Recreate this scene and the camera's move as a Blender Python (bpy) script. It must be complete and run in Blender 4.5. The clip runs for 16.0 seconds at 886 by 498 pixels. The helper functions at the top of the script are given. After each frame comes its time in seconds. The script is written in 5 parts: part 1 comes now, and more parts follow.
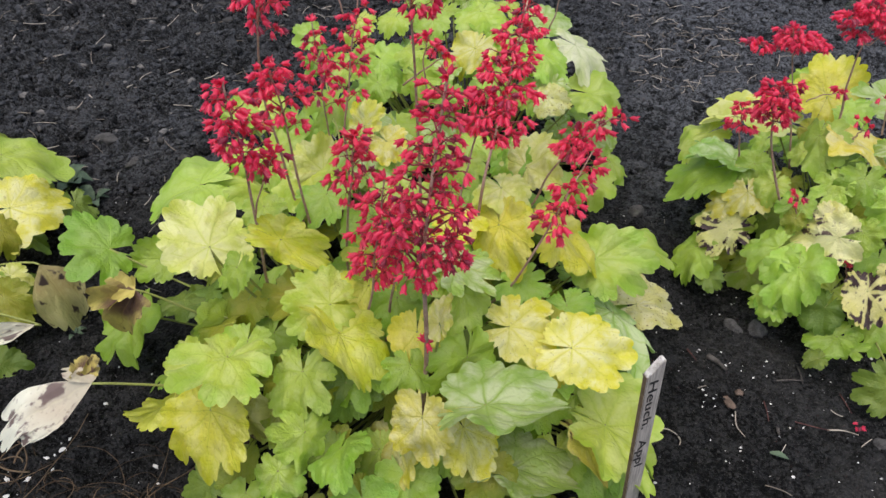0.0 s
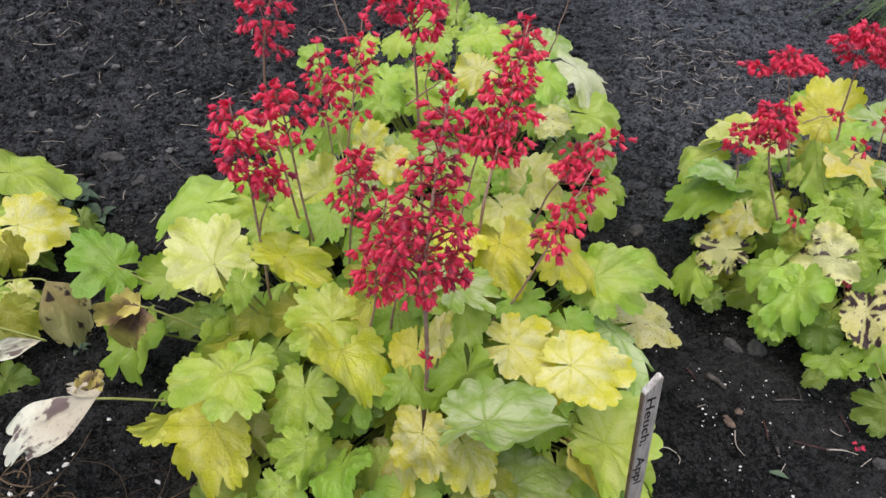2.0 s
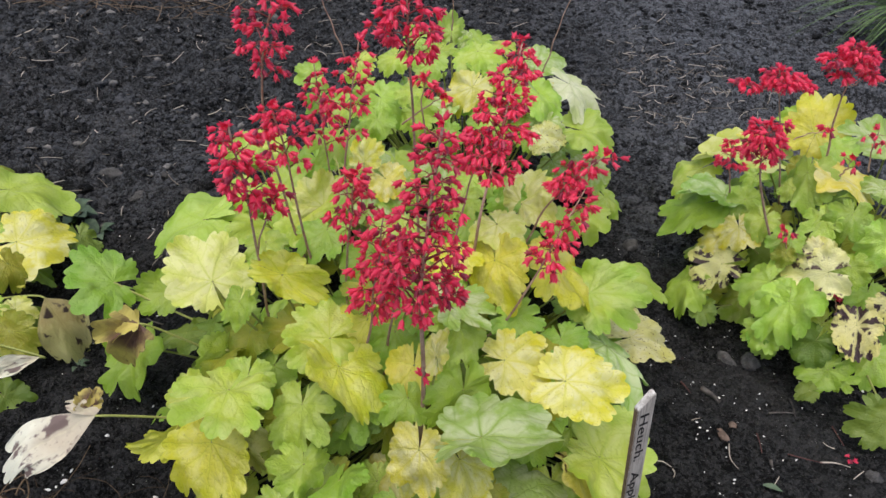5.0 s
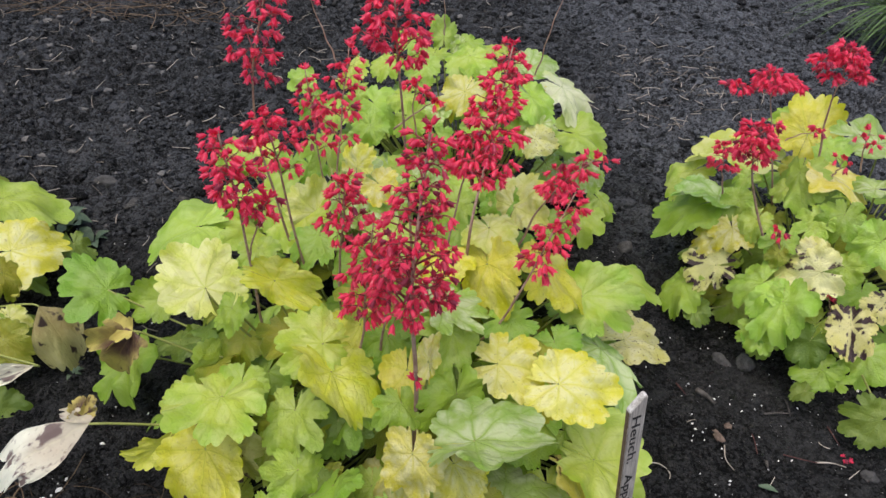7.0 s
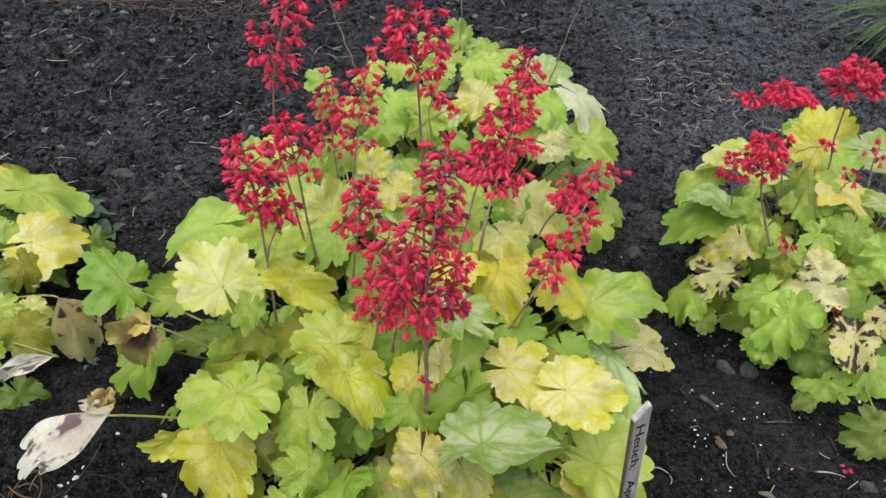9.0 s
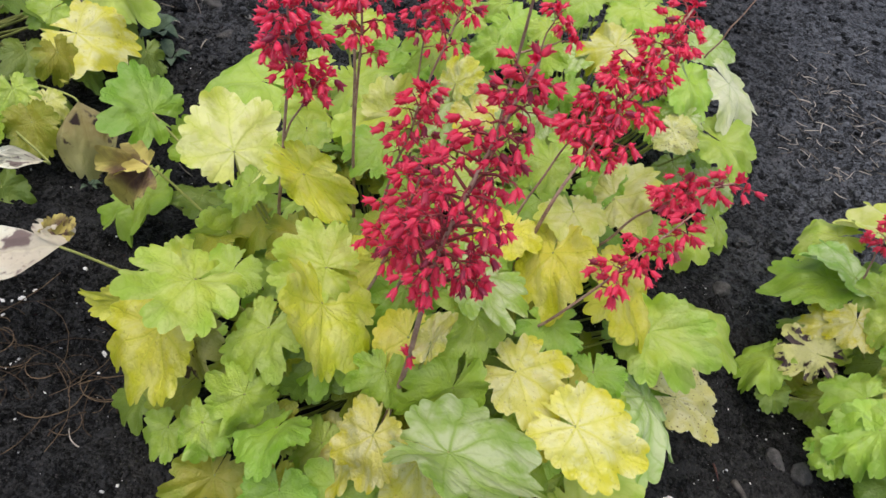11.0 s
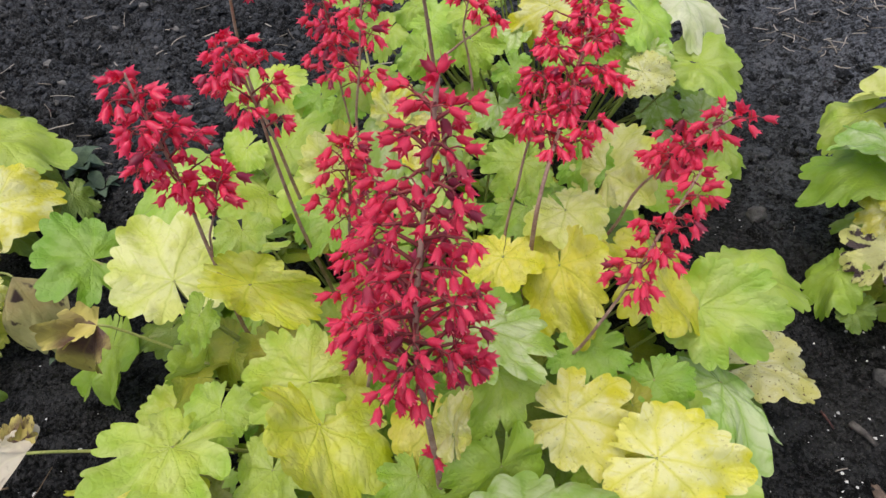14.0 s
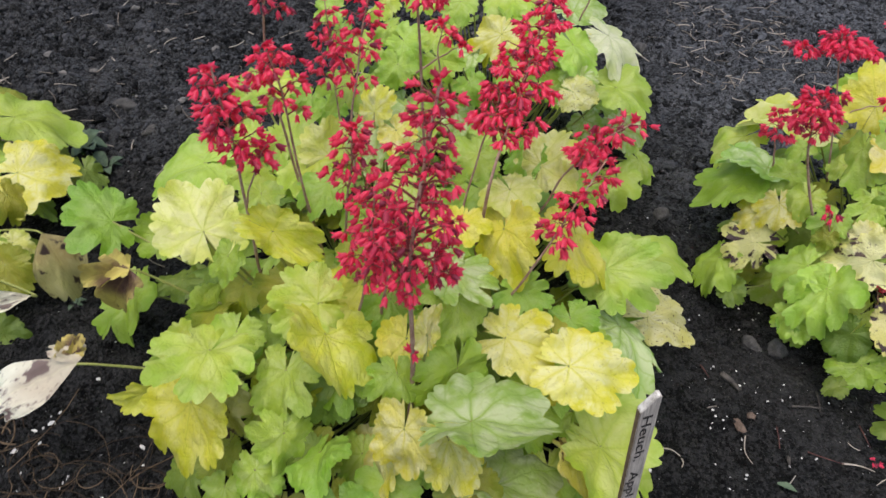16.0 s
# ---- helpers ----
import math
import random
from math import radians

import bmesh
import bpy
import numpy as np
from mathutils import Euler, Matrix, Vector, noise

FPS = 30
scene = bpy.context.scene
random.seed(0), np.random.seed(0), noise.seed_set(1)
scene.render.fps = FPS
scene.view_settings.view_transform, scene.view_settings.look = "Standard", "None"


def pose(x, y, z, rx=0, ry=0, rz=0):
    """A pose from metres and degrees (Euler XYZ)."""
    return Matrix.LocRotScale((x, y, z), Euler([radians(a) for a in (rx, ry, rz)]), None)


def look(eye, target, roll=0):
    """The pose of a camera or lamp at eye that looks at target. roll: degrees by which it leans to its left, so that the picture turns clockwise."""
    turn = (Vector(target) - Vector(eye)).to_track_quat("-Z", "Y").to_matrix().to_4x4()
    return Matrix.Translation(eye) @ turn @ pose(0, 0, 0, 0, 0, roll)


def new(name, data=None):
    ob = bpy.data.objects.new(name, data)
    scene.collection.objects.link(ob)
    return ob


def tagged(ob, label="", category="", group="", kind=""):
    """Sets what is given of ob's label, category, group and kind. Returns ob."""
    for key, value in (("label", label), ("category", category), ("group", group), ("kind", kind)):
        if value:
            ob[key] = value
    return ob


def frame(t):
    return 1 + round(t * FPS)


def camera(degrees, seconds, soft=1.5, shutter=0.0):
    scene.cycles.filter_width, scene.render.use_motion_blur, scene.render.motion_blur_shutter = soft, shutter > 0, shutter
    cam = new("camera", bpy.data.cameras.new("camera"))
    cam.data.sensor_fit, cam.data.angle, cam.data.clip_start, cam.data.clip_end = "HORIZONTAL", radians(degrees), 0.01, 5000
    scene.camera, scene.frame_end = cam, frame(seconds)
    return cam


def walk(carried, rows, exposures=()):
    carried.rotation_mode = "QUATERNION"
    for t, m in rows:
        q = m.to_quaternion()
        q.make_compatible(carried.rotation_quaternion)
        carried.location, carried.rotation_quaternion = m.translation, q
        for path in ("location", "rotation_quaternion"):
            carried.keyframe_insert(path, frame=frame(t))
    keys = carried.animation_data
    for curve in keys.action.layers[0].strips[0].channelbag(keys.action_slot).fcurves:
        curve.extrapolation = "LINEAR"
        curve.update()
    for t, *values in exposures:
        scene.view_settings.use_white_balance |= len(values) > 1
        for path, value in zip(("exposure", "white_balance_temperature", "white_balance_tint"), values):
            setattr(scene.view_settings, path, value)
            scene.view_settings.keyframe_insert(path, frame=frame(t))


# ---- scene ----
cam = camera(62.0, 16.0, shutter=0.25)
PATH = [
    (0, (0.019, 0.019, 0.753), (0.024, 1.489, -0.602), 1.9),
    (0.5, (0.022, 0.015, 0.755), (0.024, 1.491, -0.594), 1.9),
    (1, (0.025, 0.009, 0.763), (0.019, 1.501, -0.57), 1.3),
    (1.5, (0.023, 0.009, 0.763), (0.02, 1.511, -0.557), 1.7),
    (2, (0.021, 0.01, 0.759), (0.016, 1.516, -0.557), 1.9),
    (2.5, (0.021, 0.01, 0.758), (0.013, 1.511, -0.564), 1.8),
    (3, (0.019, 0.011, 0.757), (0.014, 1.509, -0.568), 1.8),
    (3.5, (0.021, 0.011, 0.758), (0.015, 1.509, -0.567), 1.7),
    (4, (0.018, 0.009, 0.765), (0.018, 1.514, -0.552), 1.8),
    (4.5, (0.019, 0.008, 0.77), (0.023, 1.526, -0.532), 2.0),
    (7, (0.028, 0.007, 0.772), (0.035, 1.538, -0.515), 1.4),
    (7.5, (0.028, 0.006, 0.773), (0.032, 1.539, -0.51), 1.3),
    (8, (0.026, 0.002, 0.776), (0.02, 1.535, -0.507), 1.3),
    (8.5, (0.023, 0.001, 0.777), (0.01, 1.537, -0.504), 1.1),
    (9, (0.022, 0.002, 0.793), (0.01, 1.52, -0.509), 2.4),
    (9.2, (0.027, -0.001, 0.803), (0.004, 1.505, -0.513), 2.6),
    (11.3, (0.048, 0.161, 0.687), (-0.14, 1.528, -0.761), 19.3),
    (11.5, (0.047, 0.181, 0.685), (-0.176, 1.561, -0.746), 15.8),
    (12, (0.053, 0.212, 0.665), (-0.182, 1.6, -0.755), 10.9),
    (12.5, (0.055, 0.224, 0.652), (-0.227, 1.603, -0.769), 2.2),
    (13, (0.056, 0.227, 0.656), (-0.207, 1.596, -0.778), -3.7),
    (13.5, (0.057, 0.226, 0.654), (-0.2, 1.583, -0.793), -4.0),
    (14, (0.06, 0.227, 0.657), (-0.19, 1.59, -0.786), -4.1),
    (14.5, (0.059, 0.224, 0.656), (-0.181, 1.598, -0.777), -3.9),
    (15, (0.056, 0.194, 0.688), (-0.126, 1.601, -0.723), -2.7),
    (15.5, (0.061, 0.135, 0.732), (-0.049, 1.552, -0.675), 0.0),
    (16, (0.051, 0.067, 0.751), (-0.034, 1.479, -0.663), 3.2),
]
walk(cam, [(t, look(eye, target, roll)) for t, eye, target, roll in PATH])

# ---- light: a bright, overcast day ----
world = bpy.data.worlds.new("world")
scene.world = world
world.use_nodes = True
wt = world.node_tree
sky = wt.nodes.new("ShaderNodeTexSky")
sky.sky_type, sky.sun_disc = "NISHITA", False
sky.sun_elevation, sky.sun_rotation = radians(78), radians(210)
sky.air_density, sky.dust_density, sky.ozone_density = 1.0, 4.0, 0.9
wt.links.new(sky.outputs[0], wt.nodes["Background"].inputs[0])
wt.nodes["Background"].inputs[1].default_value = 0.17
sun = new("sun", bpy.data.lights.new("sun", "SUN"))
sun.data.energy, sun.data.angle, sun.data.color = 2.1, radians(70), (1.0, 0.95, 0.88)
sun.matrix_world = look((-0.3, -0.5, 3.2), (0, 0, 0))
scene.view_settings.exposure = -0.14


# ---- materials ----
def nodes_of(name):
    m = bpy.data.materials.new(name)
    m.use_nodes = True
    t = m.node_tree
    return m, t, t.nodes["Principled BSDF"]


def wire(t, a, b):
    t.links.new(a, b)


def calc(t, op, a, b=None, c=None, clamp=False):
    n = t.nodes.new("ShaderNodeMath")
    n.operation, n.use_clamp = op, clamp
    for i, v in enumerate((a, b, c)):
        if v is None:
            continue
        if isinstance(v, (int, float)):
            n.inputs[i].default_value = v
        else:
            wire(t, v, n.inputs[i])
    return n.outputs[0]


def ramp(t, v, lo, hi, a=0.0, b=1.0):
    n = t.nodes.new("ShaderNodeMapRange")
    n.interpolation_type = "SMOOTHSTEP"
    wire(t, v, n.inputs[0])
    for i, x in enumerate((lo, hi, a, b)):
        n.inputs[i + 1].default_value = x
    return n.outputs[0]


def blend(t, fac, a, b):
    n = t.nodes.new("ShaderNodeMix")
    n.data_type = "RGBA"
    for s, v in ((n.inputs[0], fac), (n.inputs[6], a), (n.inputs[7], b)):
        if isinstance(v, (int, float)):
            s.default_value = v
        elif isinstance(v, tuple):
            s.default_value = (*v, 1)
        else:
            wire(t, v, s)
    return n.outputs[2]


def grain(t, vec, scale, detail=3.0, w=None, rough=0.55):
    n = t.nodes.new("ShaderNodeTexNoise")
    n.inputs["Scale"].default_value, n.inputs["Detail"].default_value, n.inputs["Roughness"].default_value = scale, detail, rough
    if vec is not None:
        wire(t, vec, n.inputs["Vector"])
    if w is not None:
        n.noise_dimensions = "4D"
        wire(t, w, n.inputs["W"])
    return n.outputs["Fac"]


def bumped(t, bsdf, height, strength, distance):
    n = t.nodes.new("ShaderNodeBump")
    n.inputs["Strength"].default_value, n.inputs["Distance"].default_value = strength, distance
    wire(t, height, n.inputs["Height"])
    wire(t, n.outputs[0], bsdf.inputs["Normal"])
    return n.outputs[0]


LOBE = radians(46)


def leaf_material(name, inner, outer, vein, patch, amount, spot=(0.05, 0.025, 0.02), spots=1.0, dots=0.0, see=0.32, gloss=0.44, relief=0.1, hue=0.505):
    """A palmate-veined blade: inner and outer colour, vein colour, pale patches between the veins, brown scorch."""
    m, t, b = nodes_of(name)
    uv = t.nodes.new("ShaderNodeUVMap")
    info = t.nodes.new("ShaderNodeObjectInfo")
    w = calc(t, "MULTIPLY", info.outputs["Random"], 37.0)
    sub = t.nodes.new("ShaderNodeVectorMath")
    sub.operation = "MULTIPLY_ADD"
    sub.inputs[1].default_value, sub.inputs[2].default_value = (2.6, 2.6, 0), (-1.3, -1.3, 0)
    wire(t, uv.outputs[0], sub.inputs[0])
    p = sub.outputs[0]
    sep = t.nodes.new("ShaderNodeSeparateXYZ")
    wire(t, p, sep.inputs[0])
    x, y = sep.outputs[0], sep.outputs[1]
    r = calc(t, "SQRT", calc(t, "ADD", calc(t, "MULTIPLY", x, x), calc(t, "MULTIPLY", y, y)))
    n1 = grain(t, p, 1.7, 3, w)
    n2 = grain(t, p, 9.0, 4, w)
    wob = calc(t, "ADD", calc(t, "MULTIPLY", calc(t, "SUBTRACT", n2, 0.5), 0.12), calc(t, "MULTIPLY", calc(t, "SUBTRACT", n1, 0.5), 0.5))
    a = calc(t, "DIVIDE", calc(t, "ADD", calc(t, "ARCTAN2", x, y), wob), LOBE)
    off = calc(t, "MULTIPLY", calc(t, "ABSOLUTE", calc(t, "SUBTRACT", calc(t, "FRACT", calc(t, "ADD", a, 10.5)), 0.5)), LOBE)
    dist = calc(t, "MULTIPLY", off, r)
    main = ramp(t, dist, 0.003, 0.020, 1.0, 0.0)
    step = calc(t, "MULTIPLY", calc(t, "SUBTRACT", r, calc(t, "MULTIPLY", dist, 1.15)), 5.2)
    side = calc(t, "ABSOLUTE", calc(t, "SUBTRACT", calc(t, "FRACT", calc(t, "ADD", step, calc(t, "MULTIPLY", n1, 1.2))), 0.5))
    sidev = calc(t, "MULTIPLY", ramp(t, side, 0.02, 0.13, 1.0, 0.0), ramp(t, r, 0.2, 0.35))
    veins = calc(t, "MAXIMUM", main, calc(t, "MULTIPLY", sidev, 0.35))
    base = blend(t, ramp(t, calc(t, "ADD", r, calc(t, "MULTIPLY", calc(t, "SUBTRACT", n1, 0.5), 1.5)), 0.25, 0.95), inner, outer)
    n3 = grain(t, p, 3.2, 4, calc(t, "ADD", w, 5.0))
    between = ramp(t, off, 0.04 * LOBE, 0.30 * LOBE, 0.35, 1.0)
    pm = calc(t, "MULTIPLY", calc(t, "MULTIPLY", ramp(t, n3, 0.38, 0.58), calc(t, "MULTIPLY", between, calc(t, "SUBTRACT", 1.0, veins))), amount)
    base = blend(t, pm, base, patch)
    base = blend(t, calc(t, "MULTIPLY", veins, 0.30), base, vein)
    n4 = grain(t, p, 2.3, 4, calc(t, "ADD", w, 11.0), 0.6)
    scorch = calc(t, "MULTIPLY", ramp(t, calc(t, "ADD", n4, calc(t, "MULTIPLY", r, -0.06)), spots, spots + 0.05), calc(t, "SUBTRACT", 1.0, calc(t, "MULTIPLY", ramp(t, dist, 0.03, 0.07, 1.0, 0.0), 0.85)))
    base = blend(t, scorch, base, spot)
    n5 = grain(t, p, 20.0, 2, calc(t, "ADD", w, 3.0))
    base = blend(t, calc(t, "MULTIPLY", ramp(t, n5, 0.62, 0.69), dots), base, (0.16, 0.09, 0.03))
    hsv = t.nodes.new("ShaderNodeHueSaturation")
    wire(t, calc(t, "ADD", hue - 0.010, calc(t, "MULTIPLY", calc(t, "FRACT", calc(t, "MULTIPLY", info.outputs["Random"], 7.3)), 0.026)), hsv.inputs["Hue"])
    wire(t, calc(t, "ADD", calc(t, "ADD", 0.835, calc(t, "MULTIPLY", info.outputs["Random"], 0.18)), calc(t, "MULTIPLY", calc(t, "SUBTRACT", n2, 0.5), 0.13)), hsv.inputs["Value"])
    hsv.inputs["Saturation"].default_value = 1.05
    wire(t, base, hsv.inputs["Color"])
    col = hsv.outputs[0]
    wire(t, col, b.inputs["Base Color"])
    wire(t, calc(t, "ADD", gloss - 0.12, calc(t, "MULTIPLY", n2, 0.2)), b.inputs["Roughness"])
    b.inputs["Specular IOR Level"].default_value = 0.5
    cell = t.nodes.new("ShaderNodeTexVoronoi")
    cell.feature = "DISTANCE_TO_EDGE"
    cell.inputs["Scale"].default_value = 11.0
    wire(t, p, cell.inputs["Vector"])
    h = calc(t, "ADD", calc(t, "MULTIPLY", veins, -0.13), calc(t, "MULTIPLY", ramp(t, cell.outputs["Distance"], 0.0, 0.3), 0.16))
    h = calc(t, "ADD", h, calc(t, "MULTIPLY", n2, 0.16))
    quilt = calc(t, "MULTIPLY", ramp(t, side, 0.0, 0.42), ramp(t, off, 0.0, 0.28 * LOBE, 0.2, 1.0))
    h = calc(t, "ADD", h, calc(t, "MULTIPLY", calc(t, "MULTIPLY", quilt, ramp(t, r, 0.1, 0.5)), relief))
    nrm = bumped(t, b, h, 0.55, 0.0030)
    tl = t.nodes.new("ShaderNodeBsdfTranslucent")
    wire(t, col, tl.inputs["Color"])
    wire(t, nrm, tl.inputs["Normal"])
    mix = t.nodes.new("ShaderNodeMixShader")
    mix.inputs[0].default_value = see
    wire(t, b.outputs[0], mix.inputs[1])
    wire(t, tl.outputs[0], mix.inputs[2])
    wire(t, mix.outputs[0], t.nodes["Material Output"].inputs[0])
    return m


KINDS = {
    "lime": leaf_material("lime_leaf", (0.54, 0.65, 0.11), (0.41, 0.56, 0.08), (0.50, 0.62, 0.15), (0.62, 0.71, 0.24), 0.55, hue=0.515),
    "limeyel": leaf_material("lime_yellow_leaf", (0.62, 0.68, 0.11), (0.46, 0.60, 0.08), (0.52, 0.63, 0.15), (0.74, 0.78, 0.29), 0.6, hue=0.514),
    "yellime": leaf_material("yellow_green_leaf", (0.84, 0.76, 0.12), (0.68, 0.67, 0.05), (0.58, 0.63, 0.09), (0.85, 0.80, 0.30), 0.6, dots=0.25, hue=0.511),
    "yellow": leaf_material("yellow_leaf", (0.82, 0.76, 0.22), (0.76, 0.68, 0.06), (0.70, 0.68, 0.14), (0.88, 0.84, 0.46), 0.8, dots=0.3, hue=0.505),
    "cream": leaf_material("cream_yellow_leaf", (0.82, 0.80, 0.27), (0.68, 0.70, 0.12), (0.66, 0.69, 0.16), (0.87, 0.84, 0.44), 0.75, dots=0.12),
    "ochre": leaf_material("ochre_leaf", (0.80, 0.75, 0.13), (0.72, 0.68, 0.08), (0.62, 0.66, 0.13), (0.82, 0.76, 0.24), 0.6, dots=0.2, hue=0.503),
    "olive": leaf_material("olive_leaf", (0.40, 0.40, 0.05), (0.27, 0.34, 0.04), (0.42, 0.45, 0.10), (0.46, 0.43, 0.09), 0.5, dots=0.2),
    "tan": leaf_material("tan_leaf", (0.50, 0.48, 0.18), (0.36, 0.37, 0.09), (0.52, 0.50, 0.22), (0.56, 0.52, 0.26), 0.7, (0.08, 0.045, 0.035), 0.55, 0.3),
    "green": leaf_material("green_leaf", (0.41, 0.53, 0.075), (0.32, 0.47, 0.055), (0.44, 0.55, 0.13), (0.46, 0.56, 0.17), 0.5, hue=0.514),
    # dark green of low leaves, part of it shade put into the colour
    "dkgreen": leaf_material("dark_shaded_green_leaf", (0.22, 0.30, 0.05), (0.16, 0.24, 0.035), (0.27, 0.37, 0.09), (0.24, 0.34, 0.09), 0.4),
    "pale": leaf_material("silvery_green_leaf", (0.46, 0.60, 0.17), (0.36, 0.53, 0.09), (0.30, 0.45, 0.07), (0.67, 0.75, 0.42), 0.9, relief=0.28, hue=0.509),
    "dotted": leaf_material("dotted_cream_leaf", (0.78, 0.74, 0.30), (0.72, 0.68, 0.20), (0.76, 0.72, 0.36), (0.86, 0.83, 0.52), 0.7, (0.12, 0.08, 0.04), 0.63, 1.6),
    "silver": leaf_material("silvery_white_leaf", (0.78, 0.82, 0.52), (0.70, 0.78, 0.36), (0.58, 0.68, 0.28), (0.88, 0.90, 0.64), 0.95, relief=0.4),
    "yelburnt": leaf_material("brown_spotted_yellow_leaf", (0.82, 0.76, 0.22), (0.80, 0.70, 0.12), (0.74, 0.70, 0.2), (0.86, 0.80, 0.40), 0.6, (0.17, 0.09, 0.03), 0.57, 0.4),
    "burnt": leaf_material("scorched_cream_leaf", (0.78, 0.73, 0.34), (0.74, 0.69, 0.24), (0.76, 0.70, 0.34), (0.78, 0.72, 0.40), 0.5, (0.055, 0.030, 0.034), 0.468, 0.3),
    "burnt2": leaf_material("spotted_cream_leaf", (0.82, 0.78, 0.42), (0.80, 0.74, 0.26), (0.78, 0.74, 0.34), (0.84, 0.80, 0.50), 0.5, (0.10, 0.06, 0.05), 0.502, 0.2),
    "dry": leaf_material("withered_brown_leaf", (0.11, 0.055, 0.05), (0.66, 0.54, 0.18), (0.34, 0.20, 0.09), (0.13, 0.065, 0.05), 0.5, (0.08, 0.04, 0.03), 0.53, 0.2, 0.15, 0.7),
    "wilt": leaf_material("wilted_olive_leaf", (0.36, 0.29, 0.13), (0.46, 0.45, 0.20), (0.46, 0.42, 0.20), (0.52, 0.49, 0.25), 0.4, (0.05, 0.03, 0.03), 0.485, 0.2, 0.15, 0.6),
    "bleach": leaf_material("bleached_leaf", (0.60, 0.53, 0.42), (0.90, 0.90, 0.76), (0.80, 0.76, 0.56), (0.88, 0.86, 0.70), 0.15, (0.20, 0.145, 0.135), 0.495, 0.2, 0.15, 0.65),
}


def plain(name, dark, light, scale, rough=0.6, bump=0.3, depth=0.001, spec=0.3, spread=0.0):
    """Two tones in a grain of two scales, with relief."""
    m, t, b = nodes_of(name)
    co = t.nodes.new("ShaderNodeTexCoord")
    a, c = grain(t, co.outputs["Object"], scale, 5), grain(t, co.outputs["Object"], scale * 7.0, 3)
    f = calc(t, "ADD", calc(t, "MULTIPLY", a, 0.65), calc(t, "MULTIPLY", c, 0.35))
    if spread:
        geo = t.nodes.new("ShaderNodeNewGeometry")
        f = calc(t, "ADD", f, calc(t, "MULTIPLY", calc(t, "SUBTRACT", geo.outputs["Random Per Island"], 0.5), spread))
    wire(t, blend(t, ramp(t, f, 0.34, 0.66), dark, light), b.inputs["Base Color"])
    b.inputs["Roughness"].default_value, b.inputs["Specular IOR Level"].default_value = rough, spec
    bumped(t, b, f, bump, depth)
    return m


def red_material():
    m, t, b = nodes_of("red_flower")
    co, info = t.nodes.new("ShaderNodeTexCoord"), t.nodes.new("ShaderNodeObjectInfo")
    geo = t.nodes.new("ShaderNodeNewGeometry")
    pick = calc(t, "FRACT", calc(t, "ADD", info.outputs["Random"], geo.outputs["Random Per Island"]))
    f = grain(t, co.outputs["Object"], 260.0, 2)
    c = blend(t, ramp(t, f, 0.35, 0.7), (0.88, 0.035, 0.11), (0.97, 0.08, 0.195))
    c = blend(t, ramp(t, pick, 0.72, 1.0, 0.0, 0.75), c, (0.60, 0.03, 0.09))
    c = blend(t, ramp(t, pick, 0.25, 0.0, 0.0, 0.55), c, (0.97, 0.095, 0.19))
    c = blend(t, ramp(t, pick, 0.90, 0.93, 0.0, 0.8), c, (0.30, 0.04, 0.09))
    wire(t, c, b.inputs["Base Color"])
    b.inputs["Roughness"].default_value, b.inputs["Specular IOR Level"].default_value = 0.29, 0.65
    bumped(t, b, f, 0.4, 0.0006)
    tl, mix = t.nodes.new("ShaderNodeBsdfTranslucent"), t.nodes.new("ShaderNodeMixShader")
    wire(t, c, tl.inputs["Color"])
    mix.inputs[0].default_value = 0.42
    wire(t, b.outputs[0], mix.inputs[1])
    wire(t, tl.outputs[0], mix.inputs[2])
    wire(t, mix.outputs[0], t.nodes["Material Output"].inputs[0])
    return m


